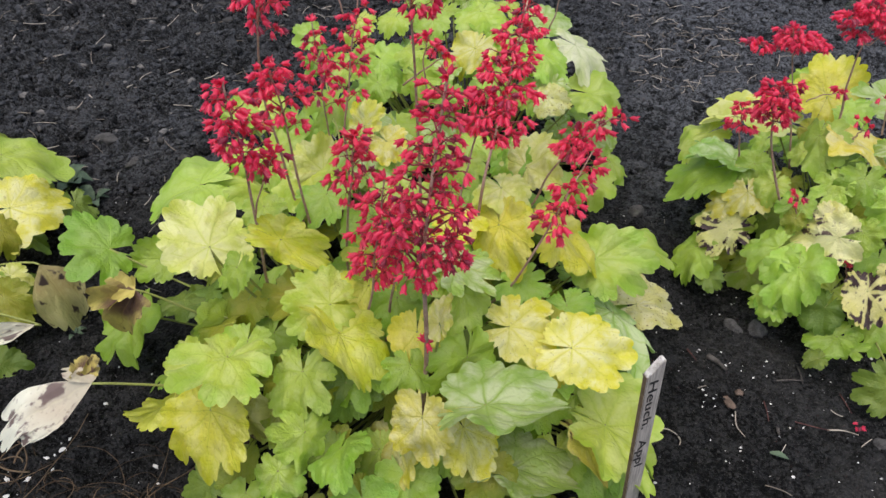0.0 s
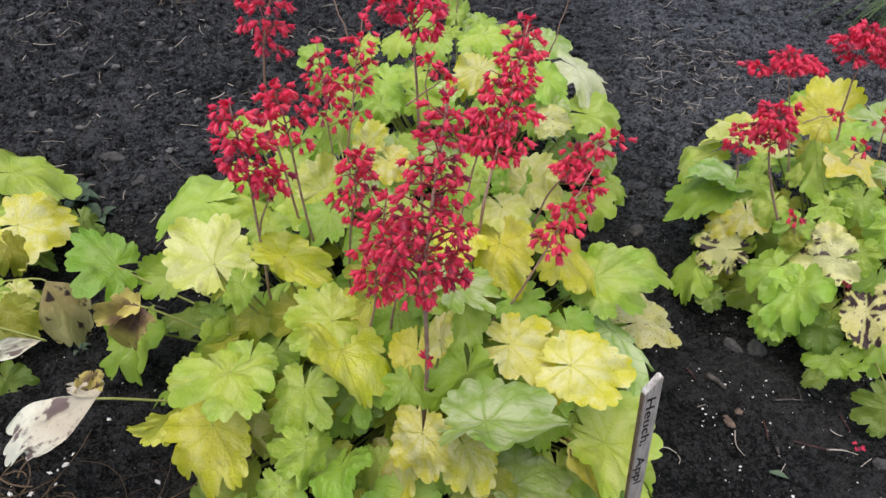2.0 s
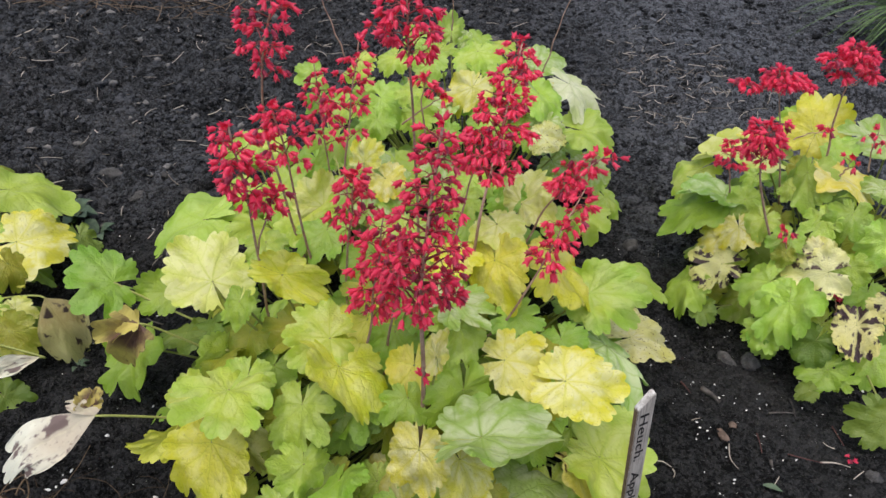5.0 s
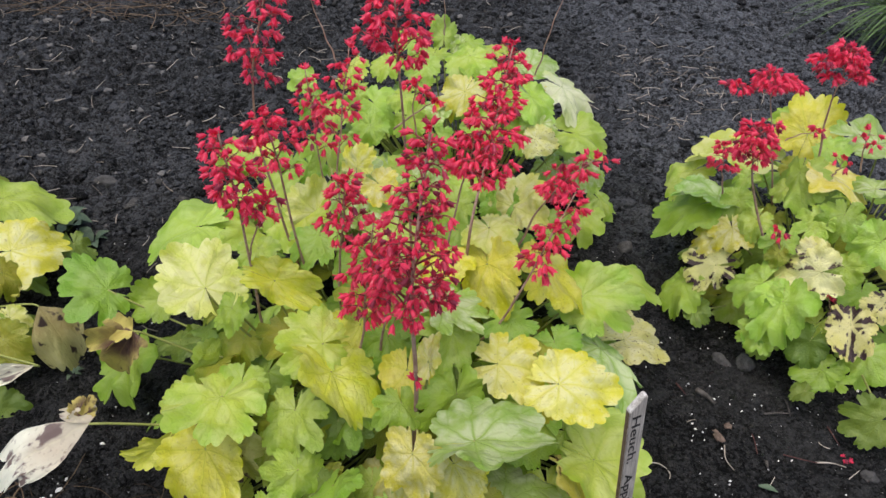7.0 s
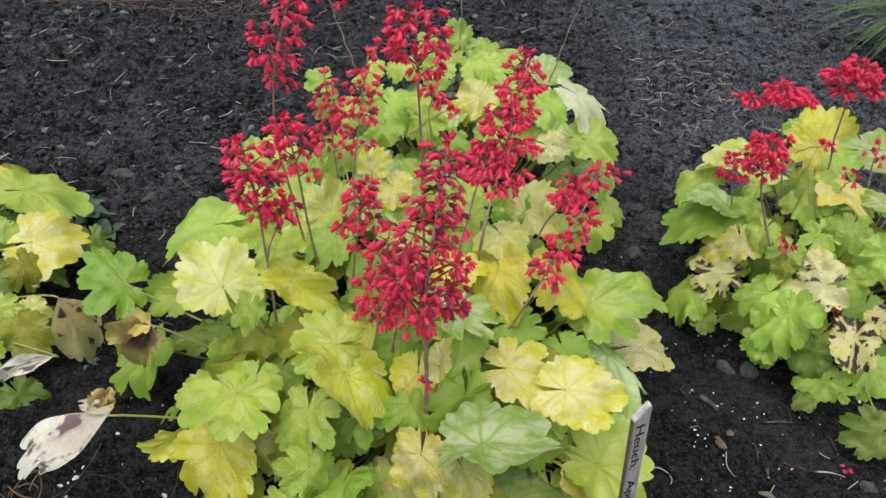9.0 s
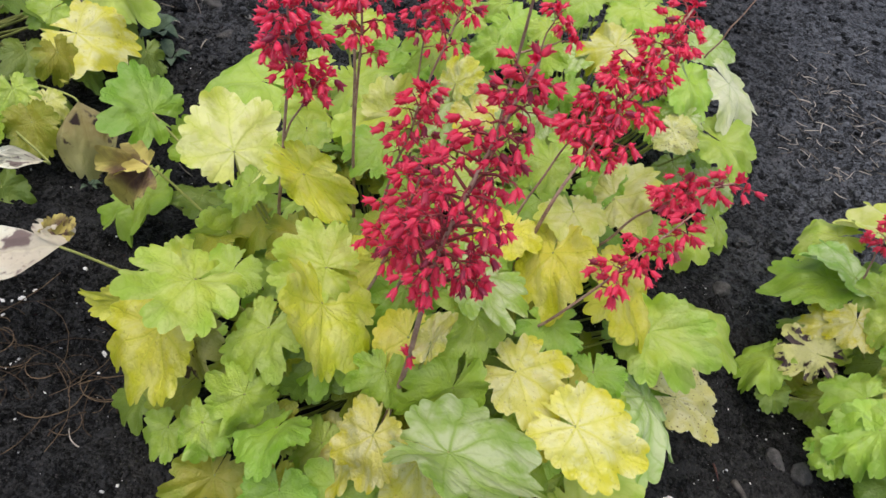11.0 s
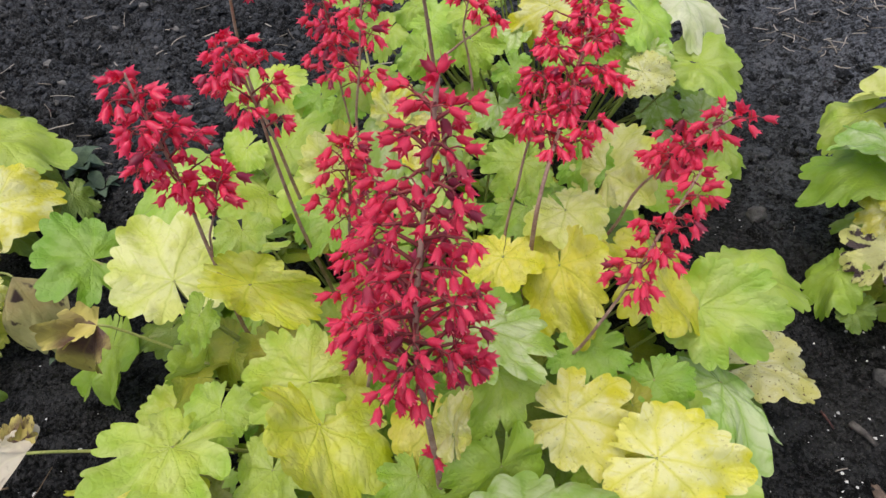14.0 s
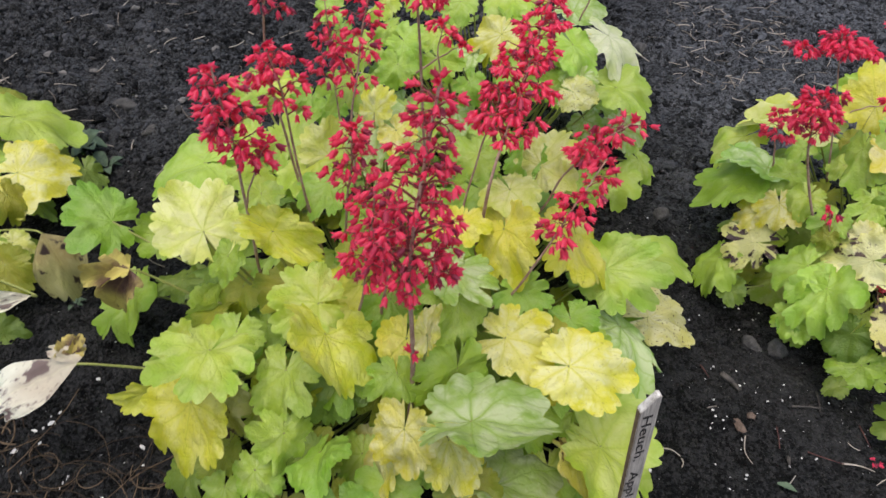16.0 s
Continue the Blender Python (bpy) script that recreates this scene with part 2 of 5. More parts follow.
def soil_material(name, spread):
    """Dark humus; spread: how far single crumbs differ."""
    m, t, b = nodes_of(name)
    co = t.nodes.new("ShaderNodeTexCoord")
    v = co.outputs["Object"]
    big, wide, mid, fine = grain(t, v, 2.2, 4), grain(t, v, 7.0, 5), grain(t, v, 38.0, 6, None, 0.65), grain(t, v, 260.0, 4)
    f = calc(t, "ADD", calc(t, "ADD", calc(t, "MULTIPLY", mid, 0.5), calc(t, "MULTIPLY", wide, 0.2)), calc(t, "MULTIPLY", fine, 0.3))
    lumps = None
    warp = t.nodes.new("ShaderNodeVectorMath")
    warp.operation = "MULTIPLY_ADD"
    noisy = t.nodes.new("ShaderNodeTexNoise")
    noisy.inputs["Scale"].default_value = 120.0
    wire(t, v, noisy.inputs["Vector"])
    wire(t, noisy.outputs["Color"], warp.inputs[0])
    warp.inputs[1].default_value = (0.006, 0.006, 0.006)
    wire(t, v, warp.inputs[2])
    for scale, share, high in ((95.0, 0.10, 0.5), (250.0, 0.16, 0.35), (520.0, 0.12, 0.15)):
        cell = t.nodes.new("ShaderNodeTexVoronoi")
        cell.inputs["Scale"].default_value = scale
        wire(t, warp.outputs[0], cell.inputs["Vector"])
        tone = t.nodes.new("ShaderNodeSeparateColor")
        wire(t, cell.outputs["Color"], tone.inputs[0])
        f = calc(t, "ADD", f, calc(t, "MULTIPLY", calc(t, "SUBTRACT", tone.outputs[0], 0.5), share))
        part_high = calc(t, "MULTIPLY", cell.outputs["Distance"], -high)
        lumps = part_high if lumps is None else calc(t, "ADD", lumps, part_high)
    if spread:
        geo = t.nodes.new("ShaderNodeNewGeometry")
        f = calc(t, "ADD", f, calc(t, "MULTIPLY", calc(t, "SUBTRACT", geo.outputs["Random Per Island"], 0.38), spread))
    c = blend(t, ramp(t, f, 0.38, 0.64), (0.0046, 0.0047, 0.0049), (0.042, 0.0424, 0.0438))
    c = blend(t, ramp(t, wide, 0.50, 0.72, 0.0, 0.4), c, (0.050, 0.048, 0.046))
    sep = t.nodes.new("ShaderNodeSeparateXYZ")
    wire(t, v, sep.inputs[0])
    # paler, bluer to back and right: drier soil, with sky sheen painted in
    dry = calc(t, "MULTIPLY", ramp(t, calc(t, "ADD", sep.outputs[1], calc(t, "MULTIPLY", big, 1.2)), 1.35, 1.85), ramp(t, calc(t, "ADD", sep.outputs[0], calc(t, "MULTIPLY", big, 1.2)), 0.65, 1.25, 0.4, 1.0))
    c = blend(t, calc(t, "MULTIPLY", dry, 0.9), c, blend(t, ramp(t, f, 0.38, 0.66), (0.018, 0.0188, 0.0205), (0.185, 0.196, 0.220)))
    c = blend(t, ramp(t, grain(t, v, 420.0, 3), 0.60, 0.70, 0.0, 0.6), c, (0.13, 0.125, 0.12))
    wire(t, c, b.inputs["Base Color"])
    wire(t, ramp(t, mid, 0.3, 0.7, 0.6, 0.9), b.inputs["Roughness"])
    b.inputs["Specular IOR Level"].default_value = 0.12
    h = calc(t, "ADD", calc(t, "ADD", calc(t, "MULTIPLY", mid, 0.8), lumps), calc(t, "MULTIPLY", fine, 0.4))
    bumped(t, b, h, 1.0, 0.014)
    return m


RED, SOIL, CLOD = red_material(), soil_material("dark_soil", 0.0), soil_material("soil_clod", 0.46)
STAMEN = plain("pale_stamen", (0.80, 0.22, 0.25), (0.88, 0.42, 0.42), 200, 0.5, 0.1, 0.0003)
STEM = plain("hairy_stem", (0.30, 0.17, 0.13), (0.52, 0.36, 0.28), 90, 0.6, 0.4, 0.0006)
TWIG_RED = plain("flower_branch", (0.24, 0.045, 0.055), (0.36, 0.085, 0.085), 120, 0.55, 0.3, 0.0004)
PETIOLE = plain("leaf_stalk", (0.24, 0.28, 0.07), (0.40, 0.42, 0.14), 60, 0.5, 0.3, 0.0005)
STRAW = plain("straw", (0.18, 0.155, 0.13), (0.46, 0.41, 0.35), 70, 0.8, 0.3, 0.0005, 0.2, 0.6)
STRAW_BROWN = plain("brown_straw", (0.07, 0.05, 0.035), (0.20, 0.145, 0.10), 70, 0.8, 0.3, 0.0005, 0.2, 0.6)
PERLITE = plain("white_grit", (0.42, 0.42, 0.42), (0.75, 0.74, 0.72), 120, 0.9, 0.4, 0.0005, 0.2, 0.5)
STONE = plain("grey_stone", (0.035, 0.034, 0.034), (0.105, 0.102, 0.100), 70, 0.8, 0.5, 0.001)
STONE_PALE = plain("pale_grey_stone", (0.05, 0.048, 0.047), (0.19, 0.182, 0.175), 70, 0.85, 0.5, 0.001, 0.2, 0.5)
STONE_RED = plain("brown_stone", (0.09, 0.065, 0.052), (0.19, 0.135, 0.105), 80, 0.75, 0.4, 0.001)
BARK = plain("grey_bark", (0.040, 0.036, 0.034), (0.13, 0.118, 0.108), 90, 0.85, 0.6, 0.001)
REDTWIG = plain("reddish_twig", (0.05, 0.02, 0.02), (0.13, 0.06, 0.05), 90, 0.7, 0.3, 0.0005)
ROOT = plain("dry_root", (0.045, 0.030, 0.019), (0.15, 0.105, 0.066), 80, 0.8, 0.4, 0.0005, 0.25, 0.5)
WEED = plain("grey_green_leaf", (0.045, 0.075, 0.048), (0.10, 0.145, 0.09), 60, 0.6, 0.3, 0.0005, 0.3)
GRASS = plain("grass_blade", (0.035, 0.075, 0.02), (0.11, 0.18, 0.06), 40, 0.5, 0.2, 0.0005, 0.35, 0.5)
INK = plain("pencil_ink", (0.018, 0.016, 0.016), (0.04, 0.036, 0.034), 150, 0.7, 0.2, 0.0002)


def wood_material():
    m, t, b = nodes_of("weathered_wood")
    co, mp = t.nodes.new("ShaderNodeTexCoord"), t.nodes.new("ShaderNodeMapping")
    mp.inputs["Scale"].default_value = (1.0, 1.0, 0.06)
    wire(t, co.outputs["Object"], mp.inputs["Vector"])
    f, s = grain(t, mp.outputs[0], 700.0, 4), grain(t, co.outputs["Object"], 60.0, 4)
    c = blend(t, ramp(t, f, 0.32, 0.7), (0.42, 0.37, 0.32), (0.70, 0.64, 0.57))
    c = blend(t, ramp(t, s, 0.5, 0.75, 0.0, 0.5), c, (0.22, 0.21, 0.19))
    wire(t, c, b.inputs["Base Color"])
    b.inputs["Roughness"].default_value = 0.8
    bumped(t, b, f, 0.5, 0.0006)
    return m


WOOD = wood_material()
WOOD_EDGE = plain("brown_wood_edge", (0.13, 0.085, 0.055), (0.30, 0.21, 0.15), 120, 0.8, 0.4, 0.0005)
# worn wood of the top cut, whitened further for light from above
WOOD_TOP = plain("worn_lit_pale_wood", (0.34, 0.31, 0.28), (0.78, 0.76, 0.73), 260, 0.8, 0.4, 0.0005)


# ---- mesh helpers ----
def link(name, verts, faces, material, parent=None, smooth=True):
    me = bpy.data.meshes.new(name)
    me.from_pydata([tuple(v) for v in verts], [], faces)
    me.materials.append(material)
    if smooth:
        me.shade_smooth()
    me.update()
    ob = new(name, me)
    ob.parent = parent
    return ob


def rod(points, radii, sides=6):
    """Vertices and faces of a tube along points."""
    pts = [Vector(p) for p in points]
    verts, faces = [], []
    side = None
    for i, p in enumerate(pts):
        d = (pts[min(i + 1, len(pts) - 1)] - pts[max(i - 1, 0)]).normalized()
        side = (d.orthogonal() if side is None else side - d * side.dot(d)).normalized()
        up = d.cross(side)
        for k in range(sides):
            a = 2 * math.pi * k / sides
            verts.append(p + (side * math.cos(a) + up * math.sin(a)) * radii[i])
    for i in range(len(pts) - 1):
        for k in range(sides):
            n = (k + 1) % sides
            faces.append((i * sides + k, i * sides + n, (i + 1) * sides + n, (i + 1) * sides + k))
    faces.append(tuple(range(sides))[::-1])
    faces.append(tuple(range((len(pts) - 1) * sides, len(pts) * sides)))
    return verts, faces


def join(into, other):
    n = len(into[0])
    into[0].extend(other[0])
    into[1].extend(tuple(i + n for i in f) for f in other[1])


def bezier(p0, p1, p2, p3, n):
    p0, p1, p2, p3 = (Vector(p) for p in (p0, p1, p2, p3))
    return [p0 * (1 - u) ** 3 + p1 * 3 * u * (1 - u) ** 2 + p2 * 3 * u * u * (1 - u) + p3 * u ** 3 for u in (i / n for i in range(n + 1))]


def level(x, y):
    """Height of the soil."""
    z = -0.03 * max(-1.6, min(1.6, x))
    near = max(0.0, 1 - (x * x + (y - 1) ** 2) / 30)
    z += near * (0.022 * noise.noise((x * 2.1, y * 2.1, 3.0)) + 0.012 * noise.noise((x * 7, y * 7, 1.0)) + 0.008 * noise.noise((x * 21, y * 21, 5.0)))
    return z


# ---- the soil: one sheet to the horizon ----
def build_ground():
    def steps(lo, hi, step, far):
        inner = list(np.arange(lo, hi + 1e-6, step))
        out, d = [], step
        while d < far:
            out.append(d)
            d *= 1.5
        out.append(far)
        return [lo - d for d in reversed(out)] + inner + [hi + d for d in out]
    xs, ys = steps(-1.5, 1.7, 0.0065, 300), steps(0.1, 2.6, 0.0065, 300)
    n = len(xs)
    verts = []
    for y in ys:
        for x in xs:
            z = level(x, y)
            if -1.6 < x < 1.8 and 0 < y < 2.8:
                back = max(0.0, min(1.0, (y - 0.75) * 3.0, 1.0))
                rough = (0.62 + 0.45 * noise.noise((x * 1.7, y * 1.7, 7.0)) - 0.42 * max(0.0, min(1.0, x * 2 - 0.3))) * (0.80 + 0.85 * back)
                near = noise.voronoi((x * 34, y * 34, 0.0))[0][0]
                z += rough * (0.015 * (0.55 - near) + 0.012 * noise.noise((x * 60, y * 60, 2.0)) + 0.008 * noise.noise((x * 150, y * 150, 4.0)))
            verts.append((x, y, z))
    faces = [(j * n + i, j * n + i + 1, j * n + n + i + 1, j * n + n + i) for j in range(len(ys) - 1) for i in range(n - 1)]
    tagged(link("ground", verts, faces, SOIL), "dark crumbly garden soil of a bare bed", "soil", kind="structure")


build_ground()


# ---- leaves ----
def leaf_mesh(seed, fold, droop, wave, depth, pucker, curl=0.0, half=179, flap=None, n=260, m=12):
    """A palmate, scalloped blade of unit length from stalk to tip, along +y; half: degrees that it spreads to each side."""
    rnd = random.Random(seed)
    span = radians(min(half, rnd.uniform(165, 180)))
    ph = [rnd.uniform(0, 6.28) for _ in range(8)]
    lob = [1 + rnd.uniform(-0.16, 0.10) for _ in range(9)]
    cut = [depth * rnd.uniform(0.3, 1.08) for _ in range(9)]
    lean = [rnd.uniform(-0.2, 0.2) for _ in range(4)]
    tilt = [rnd.uniform(-1, 1) for _ in range(9)]
    verts, uvs = [(0, 0, 0)], [(0.5, 0.5)]
    for i in range(1, m + 1):
        rr = (i / m) ** 0.8
        for k in range(n):
            f = -span + 2 * span * k / (n - 1)
            s = f / LOBE
            lo = max(0, min(8, int(math.floor(s + 0.5)) + 4))
            gap = max(0, min(8, int(math.floor(s)) + 4))
            c = s - math.floor(s + 0.5)
            size = 0.50 + 0.50 * max(0.0, math.cos(f / 2)) ** 1.1
            size *= 1 - 1.3 * cut[gap] * abs(math.sin(math.pi * s)) ** 7
            size *= 1 + (lob[lo] - 1) * abs(math.cos(math.pi * s)) ** 0.7
            tooth = abs(math.cos(math.pi * (s + 0.05 * math.sin(5 * f + ph[3])) * 3)) ** 0.55
            R = size * rr * (1 + (0.11 + 0.03 * math.sin(3.3 * f + ph[4])) * (tooth - 0.7) * rr ** 6)
            g = f + lean[0] * math.sin(f + ph[5]) + 0.5 * lean[1] * math.sin(2 * f + ph[6])
            x, y = R * math.sin(g), R * math.cos(g)
            off = abs(c) * LOBE * R
            z = 0.6 * pucker * min(1, R * 2.0) * (1 - math.exp(-(off / 0.19) ** 2)) - 0.01
            z += tilt[lo] * 0.35 * max(0.0, R - 0.45) ** 2 * c + 0.09 * tilt[lo] * max(0.0, R - 0.4) * abs(math.cos(math.pi * s))
            z += 1.25 * wave * R ** 2.4 * (math.sin(2 * f + ph[0]) * 0.5 + math.sin(4.2 * f + ph[1]) * 0.45 + 0.4 * math.sin(7 * f + ph[2]))
            z += 0.15 * min(1, R * 2) * noise.noise((x * 1.9 + seed, y * 1.9, 0)) + 0.04 * noise.noise((x * 4.2, y * 4.2 + seed, 0)) + 0.016 * noise.noise((x * 11.0, y * 11.0 + seed, 3))
            z += fold * (math.sqrt(x * x + 0.012) - 0.11) - 0.8 * droop * (y * abs(y) if y > 0 else 0.4 * y * y) - (0.75 + 0.3 * ph[7] / 6.28) * droop * x * x
            if half < 60:
                x *= 1.55 - 0.85 * rr * rr
            if curl:
                a = x * curl
                x, z = math.sin(a) / curl + 0.15 * z, z + (1 - math.cos(a)) / curl
                z -= 0.35 * y * y
            uvs.append((R * math.sin(f) / 2.6 + 0.5, R * math.cos(f) / 2.6 + 0.5))
            verts.append((x, y, z))
    faces = [(0, 1 + k + 1, 1 + k) for k in range(n - 1)]
    for i in range(m - 1):
        a = 1 + i * n
        faces += [(a + k, a + k + 1, a + n + k + 1, a + n + k) for k in range(n - 1)]
    if flap:
        # the crumpled remains of the other half, turned aside: degrees, width, length, which part of the colouring
        turn = Euler((0.35, 0.5, radians(flap[0]))).to_matrix()
        base = len(verts)
        faces += [tuple(k + base for k in fc) for fc in faces]
        verts += [tuple(turn @ Vector((flap[1] * x, flap[2] * y, 0.5 * z))) for x, y, z in verts]
        uvs += [(0.5 + 0.3 * (u - 0.5), flap[3] + 0.3 * (v - 0.5)) for u, v in uvs]
    return verts, faces, uvs


# seed, fold, droop, wave, depth of the lobes, puckering, curl, half spread, flap
SHAPES = [(11, 0.05, 0.15, 0.10, 0.20, 0.06), (12, 0.12, 0.25, 0.12, 0.14, 0.08), (13, -0.05, 0.30, 0.12, 0.24, 0.06), (14, 0.18, 0.20, 0.14, 0.16, 0.09),
          (15, 0.45, 0.25, 0.14, 0.18, 0.06), (16, 0.10, 0.35, 0.15, 0.22, 0.07), (17, 0.08, 0.20, 0.12, 0.34, 0.06), (18, 0.15, 0.30, 0.13, 0.20, 0.10),
          (19, 0.00, 0.40, 0.15, 0.16, 0.07), (20, 0.22, 0.10, 0.16, 0.26, 0.09), (21, 0.10, 0.18, 0.12, 0.30, 0.07), (22, -0.08, 0.45, 0.16, 0.18, 0.06),
          (23, 0.35, 0.50, 0.55, 0.26, 0.30, 0.8, 85, (-40, 0.5, 0.8, 0.9)), (24, 0.10, 0.20, 0.04, 0.08, 0.04, 0.5, 38, (-78, 0.42, 0.42, 0.45)),
          (25, 0.15, 0.35, 0.07, 0.05, 0.04, 0.7, 50)]
BLADES = {}


def blade(kind, shape, fine=True):
    if (kind, shape, fine) not in BLADES:
        verts, faces, uvs = leaf_mesh(*SHAPES[shape]) if fine else leaf_mesh(*SHAPES[shape][:6], n=120, m=6)
        me = bpy.data.meshes.new("leaf")
        me.from_pydata(verts, [], faces)
        layer = me.uv_layers.new(name="blade")
        for lp in me.loops:
            layer.data[lp.index].uv = uvs[lp.vertex_index]
        me.materials.append(KINDS[kind])
        me.shade_smooth()
        BLADES[kind, shape, fine] = me
    return BLADES[kind, shape, fine]


def plant(name, x, y, label):
    ob = new(name)
    ob.location = (x, y, level(x, y))
    return tagged(ob, label, "plant", "heuchera plants in the bed")


LABELS = {"burnt": "cream leaf with purple-brown scorch between the veins", "burnt2": "cream leaf with brown spots", "dry": "withered curled brown leaf",
          "wilt": "wilted olive leaf with dark brown patches", "bleach": "bleached withered leaf with grey-brown patches", "cream": "cream-yellow leaf", "yellow": "bright yellow leaf", "dotted": "cream leaf with fine brown dots",
          "dkgreen": "dark green lower leaf, partly darkened for shade", "silver": "lime leaf bleached silvery white", "yelburnt": "yellow leaf with brown spots", "pale": "lime leaf with silvery patches"}


def leaf(owner, kind, shape, place, heading, pitch, bank, length, width, stalk=True, fine=True):
    """A leaf of owner: where its stalk meets the blade, the way and slope of its tip, its length from there."""
    ob = new("leaf", blade(kind, shape, fine))
    ob.parent = owner
    q = Vector(place) - owner.location
    turn = pose(0, 0, 0, 0, 0, heading) @ pose(0, 0, 0, pitch) @ pose(0, 0, 0, 0, bank)
    ob.matrix_basis = Matrix.Translation(q) @ turn @ Matrix.Diagonal((length * width, length, length, 1))
    if kind in LABELS:
        tagged(ob, LABELS[kind])
    if stalk:
        back = -(turn @ Vector((0, 1, 0.0)))
        root = Vector((q.x * 0.25, q.y * 0.25, 0.0))
        pts = bezier(q, q + back * length * 0.35 + Vector((0, 0, -0.02)), root.lerp(q, 0.45) + Vector((0, 0, 0.02 - 0.3 * q.z)), root, 9)
        local = ob.matrix_basis.inverted()
        verts, faces = rod(pts, [0.0013 + 0.0005 * i / 9 for i in range(10)], 5)
        link("leaf_stalk", [local @ v for v in verts], faces, PETIOLE, ob)
    return ob


def fill(owner, count, rx, ry, height, kinds, seed, low=0.35, high=0.85):
    """Lower leaves that close the mound below those in the open."""
    rnd = random.Random(seed)
    for i in range(count):
        a, d = i * 2.39996, math.sqrt((i + 0.5) / count) * 0.97
        x, y = rx * d * math.cos(a), ry * d * math.sin(a)
        z = height * (1 - d ** 2.5) * rnd.uniform(low, high) + 0.02
        out = math.degrees(math.atan2(-x, y)) + rnd.uniform(-50, 50)
        leaf(owner, rnd.choice(kinds), rnd.randrange(12), owner.location + Vector((x, y, z)), out, -8 - 38 * d * rnd.uniform(0.5, 1), rnd.uniform(-18, 18),
             rnd.uniform(0.032, 0.05), rnd.uniform(0.85, 1.05), True, False)


# ---- flowers ----
def bell_shape():
    """A drooping bell with five pointed, flaring lobes on a short stalk, 1 long, along -z."""
    rings = ((0.00, 0.04), (-0.12, 0.06), (-0.20, 0.19), (-0.44, 0.27), (-0.70, 0.255))
    verts, faces, s = [], [], 10
    for z, r in rings:
        verts += [(r * math.cos(k * math.pi / 5), r * math.sin(k * math.pi / 5), z) for k in range(s)]
    for k in range(s):
        r, z = (0.49, -1.0) if k % 2 == 0 else (0.29, -0.74)
        verts.append((r * math.cos(k * math.pi / 5), r * math.sin(k * math.pi / 5), z))
    for i in range(len(rings)):
        faces += [(i * s + k, (i + 1) * s + k, (i + 1) * s + (k + 1) % s, i * s + (k + 1) % s) for k in range(s)]
    red = len(faces)
    for k in range(3):
        a = 2.1 * k + 0.4
        n = len(verts)
        verts += [(0.05 * math.cos(a), 0.05 * math.sin(a), -0.7), (0.18 * math.cos(a) + 0.035, 0.18 * math.sin(a), -0.95), (0.18 * math.cos(a) - 0.035, 0.18 * math.sin(a) + 0.035, -0.95)]
        faces.append((n, n + 1, n + 2))
    return verts, faces, red


BELL_V, BELL_F, BELL_RED = bell_shape()
BELL_MESH = bpy.data.meshes.new("bell")
BELL_MESH.from_pydata(BELL_V, [], BELL_F)
BELL_MESH.materials.append(RED)
BELL_MESH.materials.append(STAMEN)
for poly in BELL_MESH.polygons[BELL_RED:]:
    poly.material_index = 1
BELL_MESH.shade_smooth()
STEMS = [0]


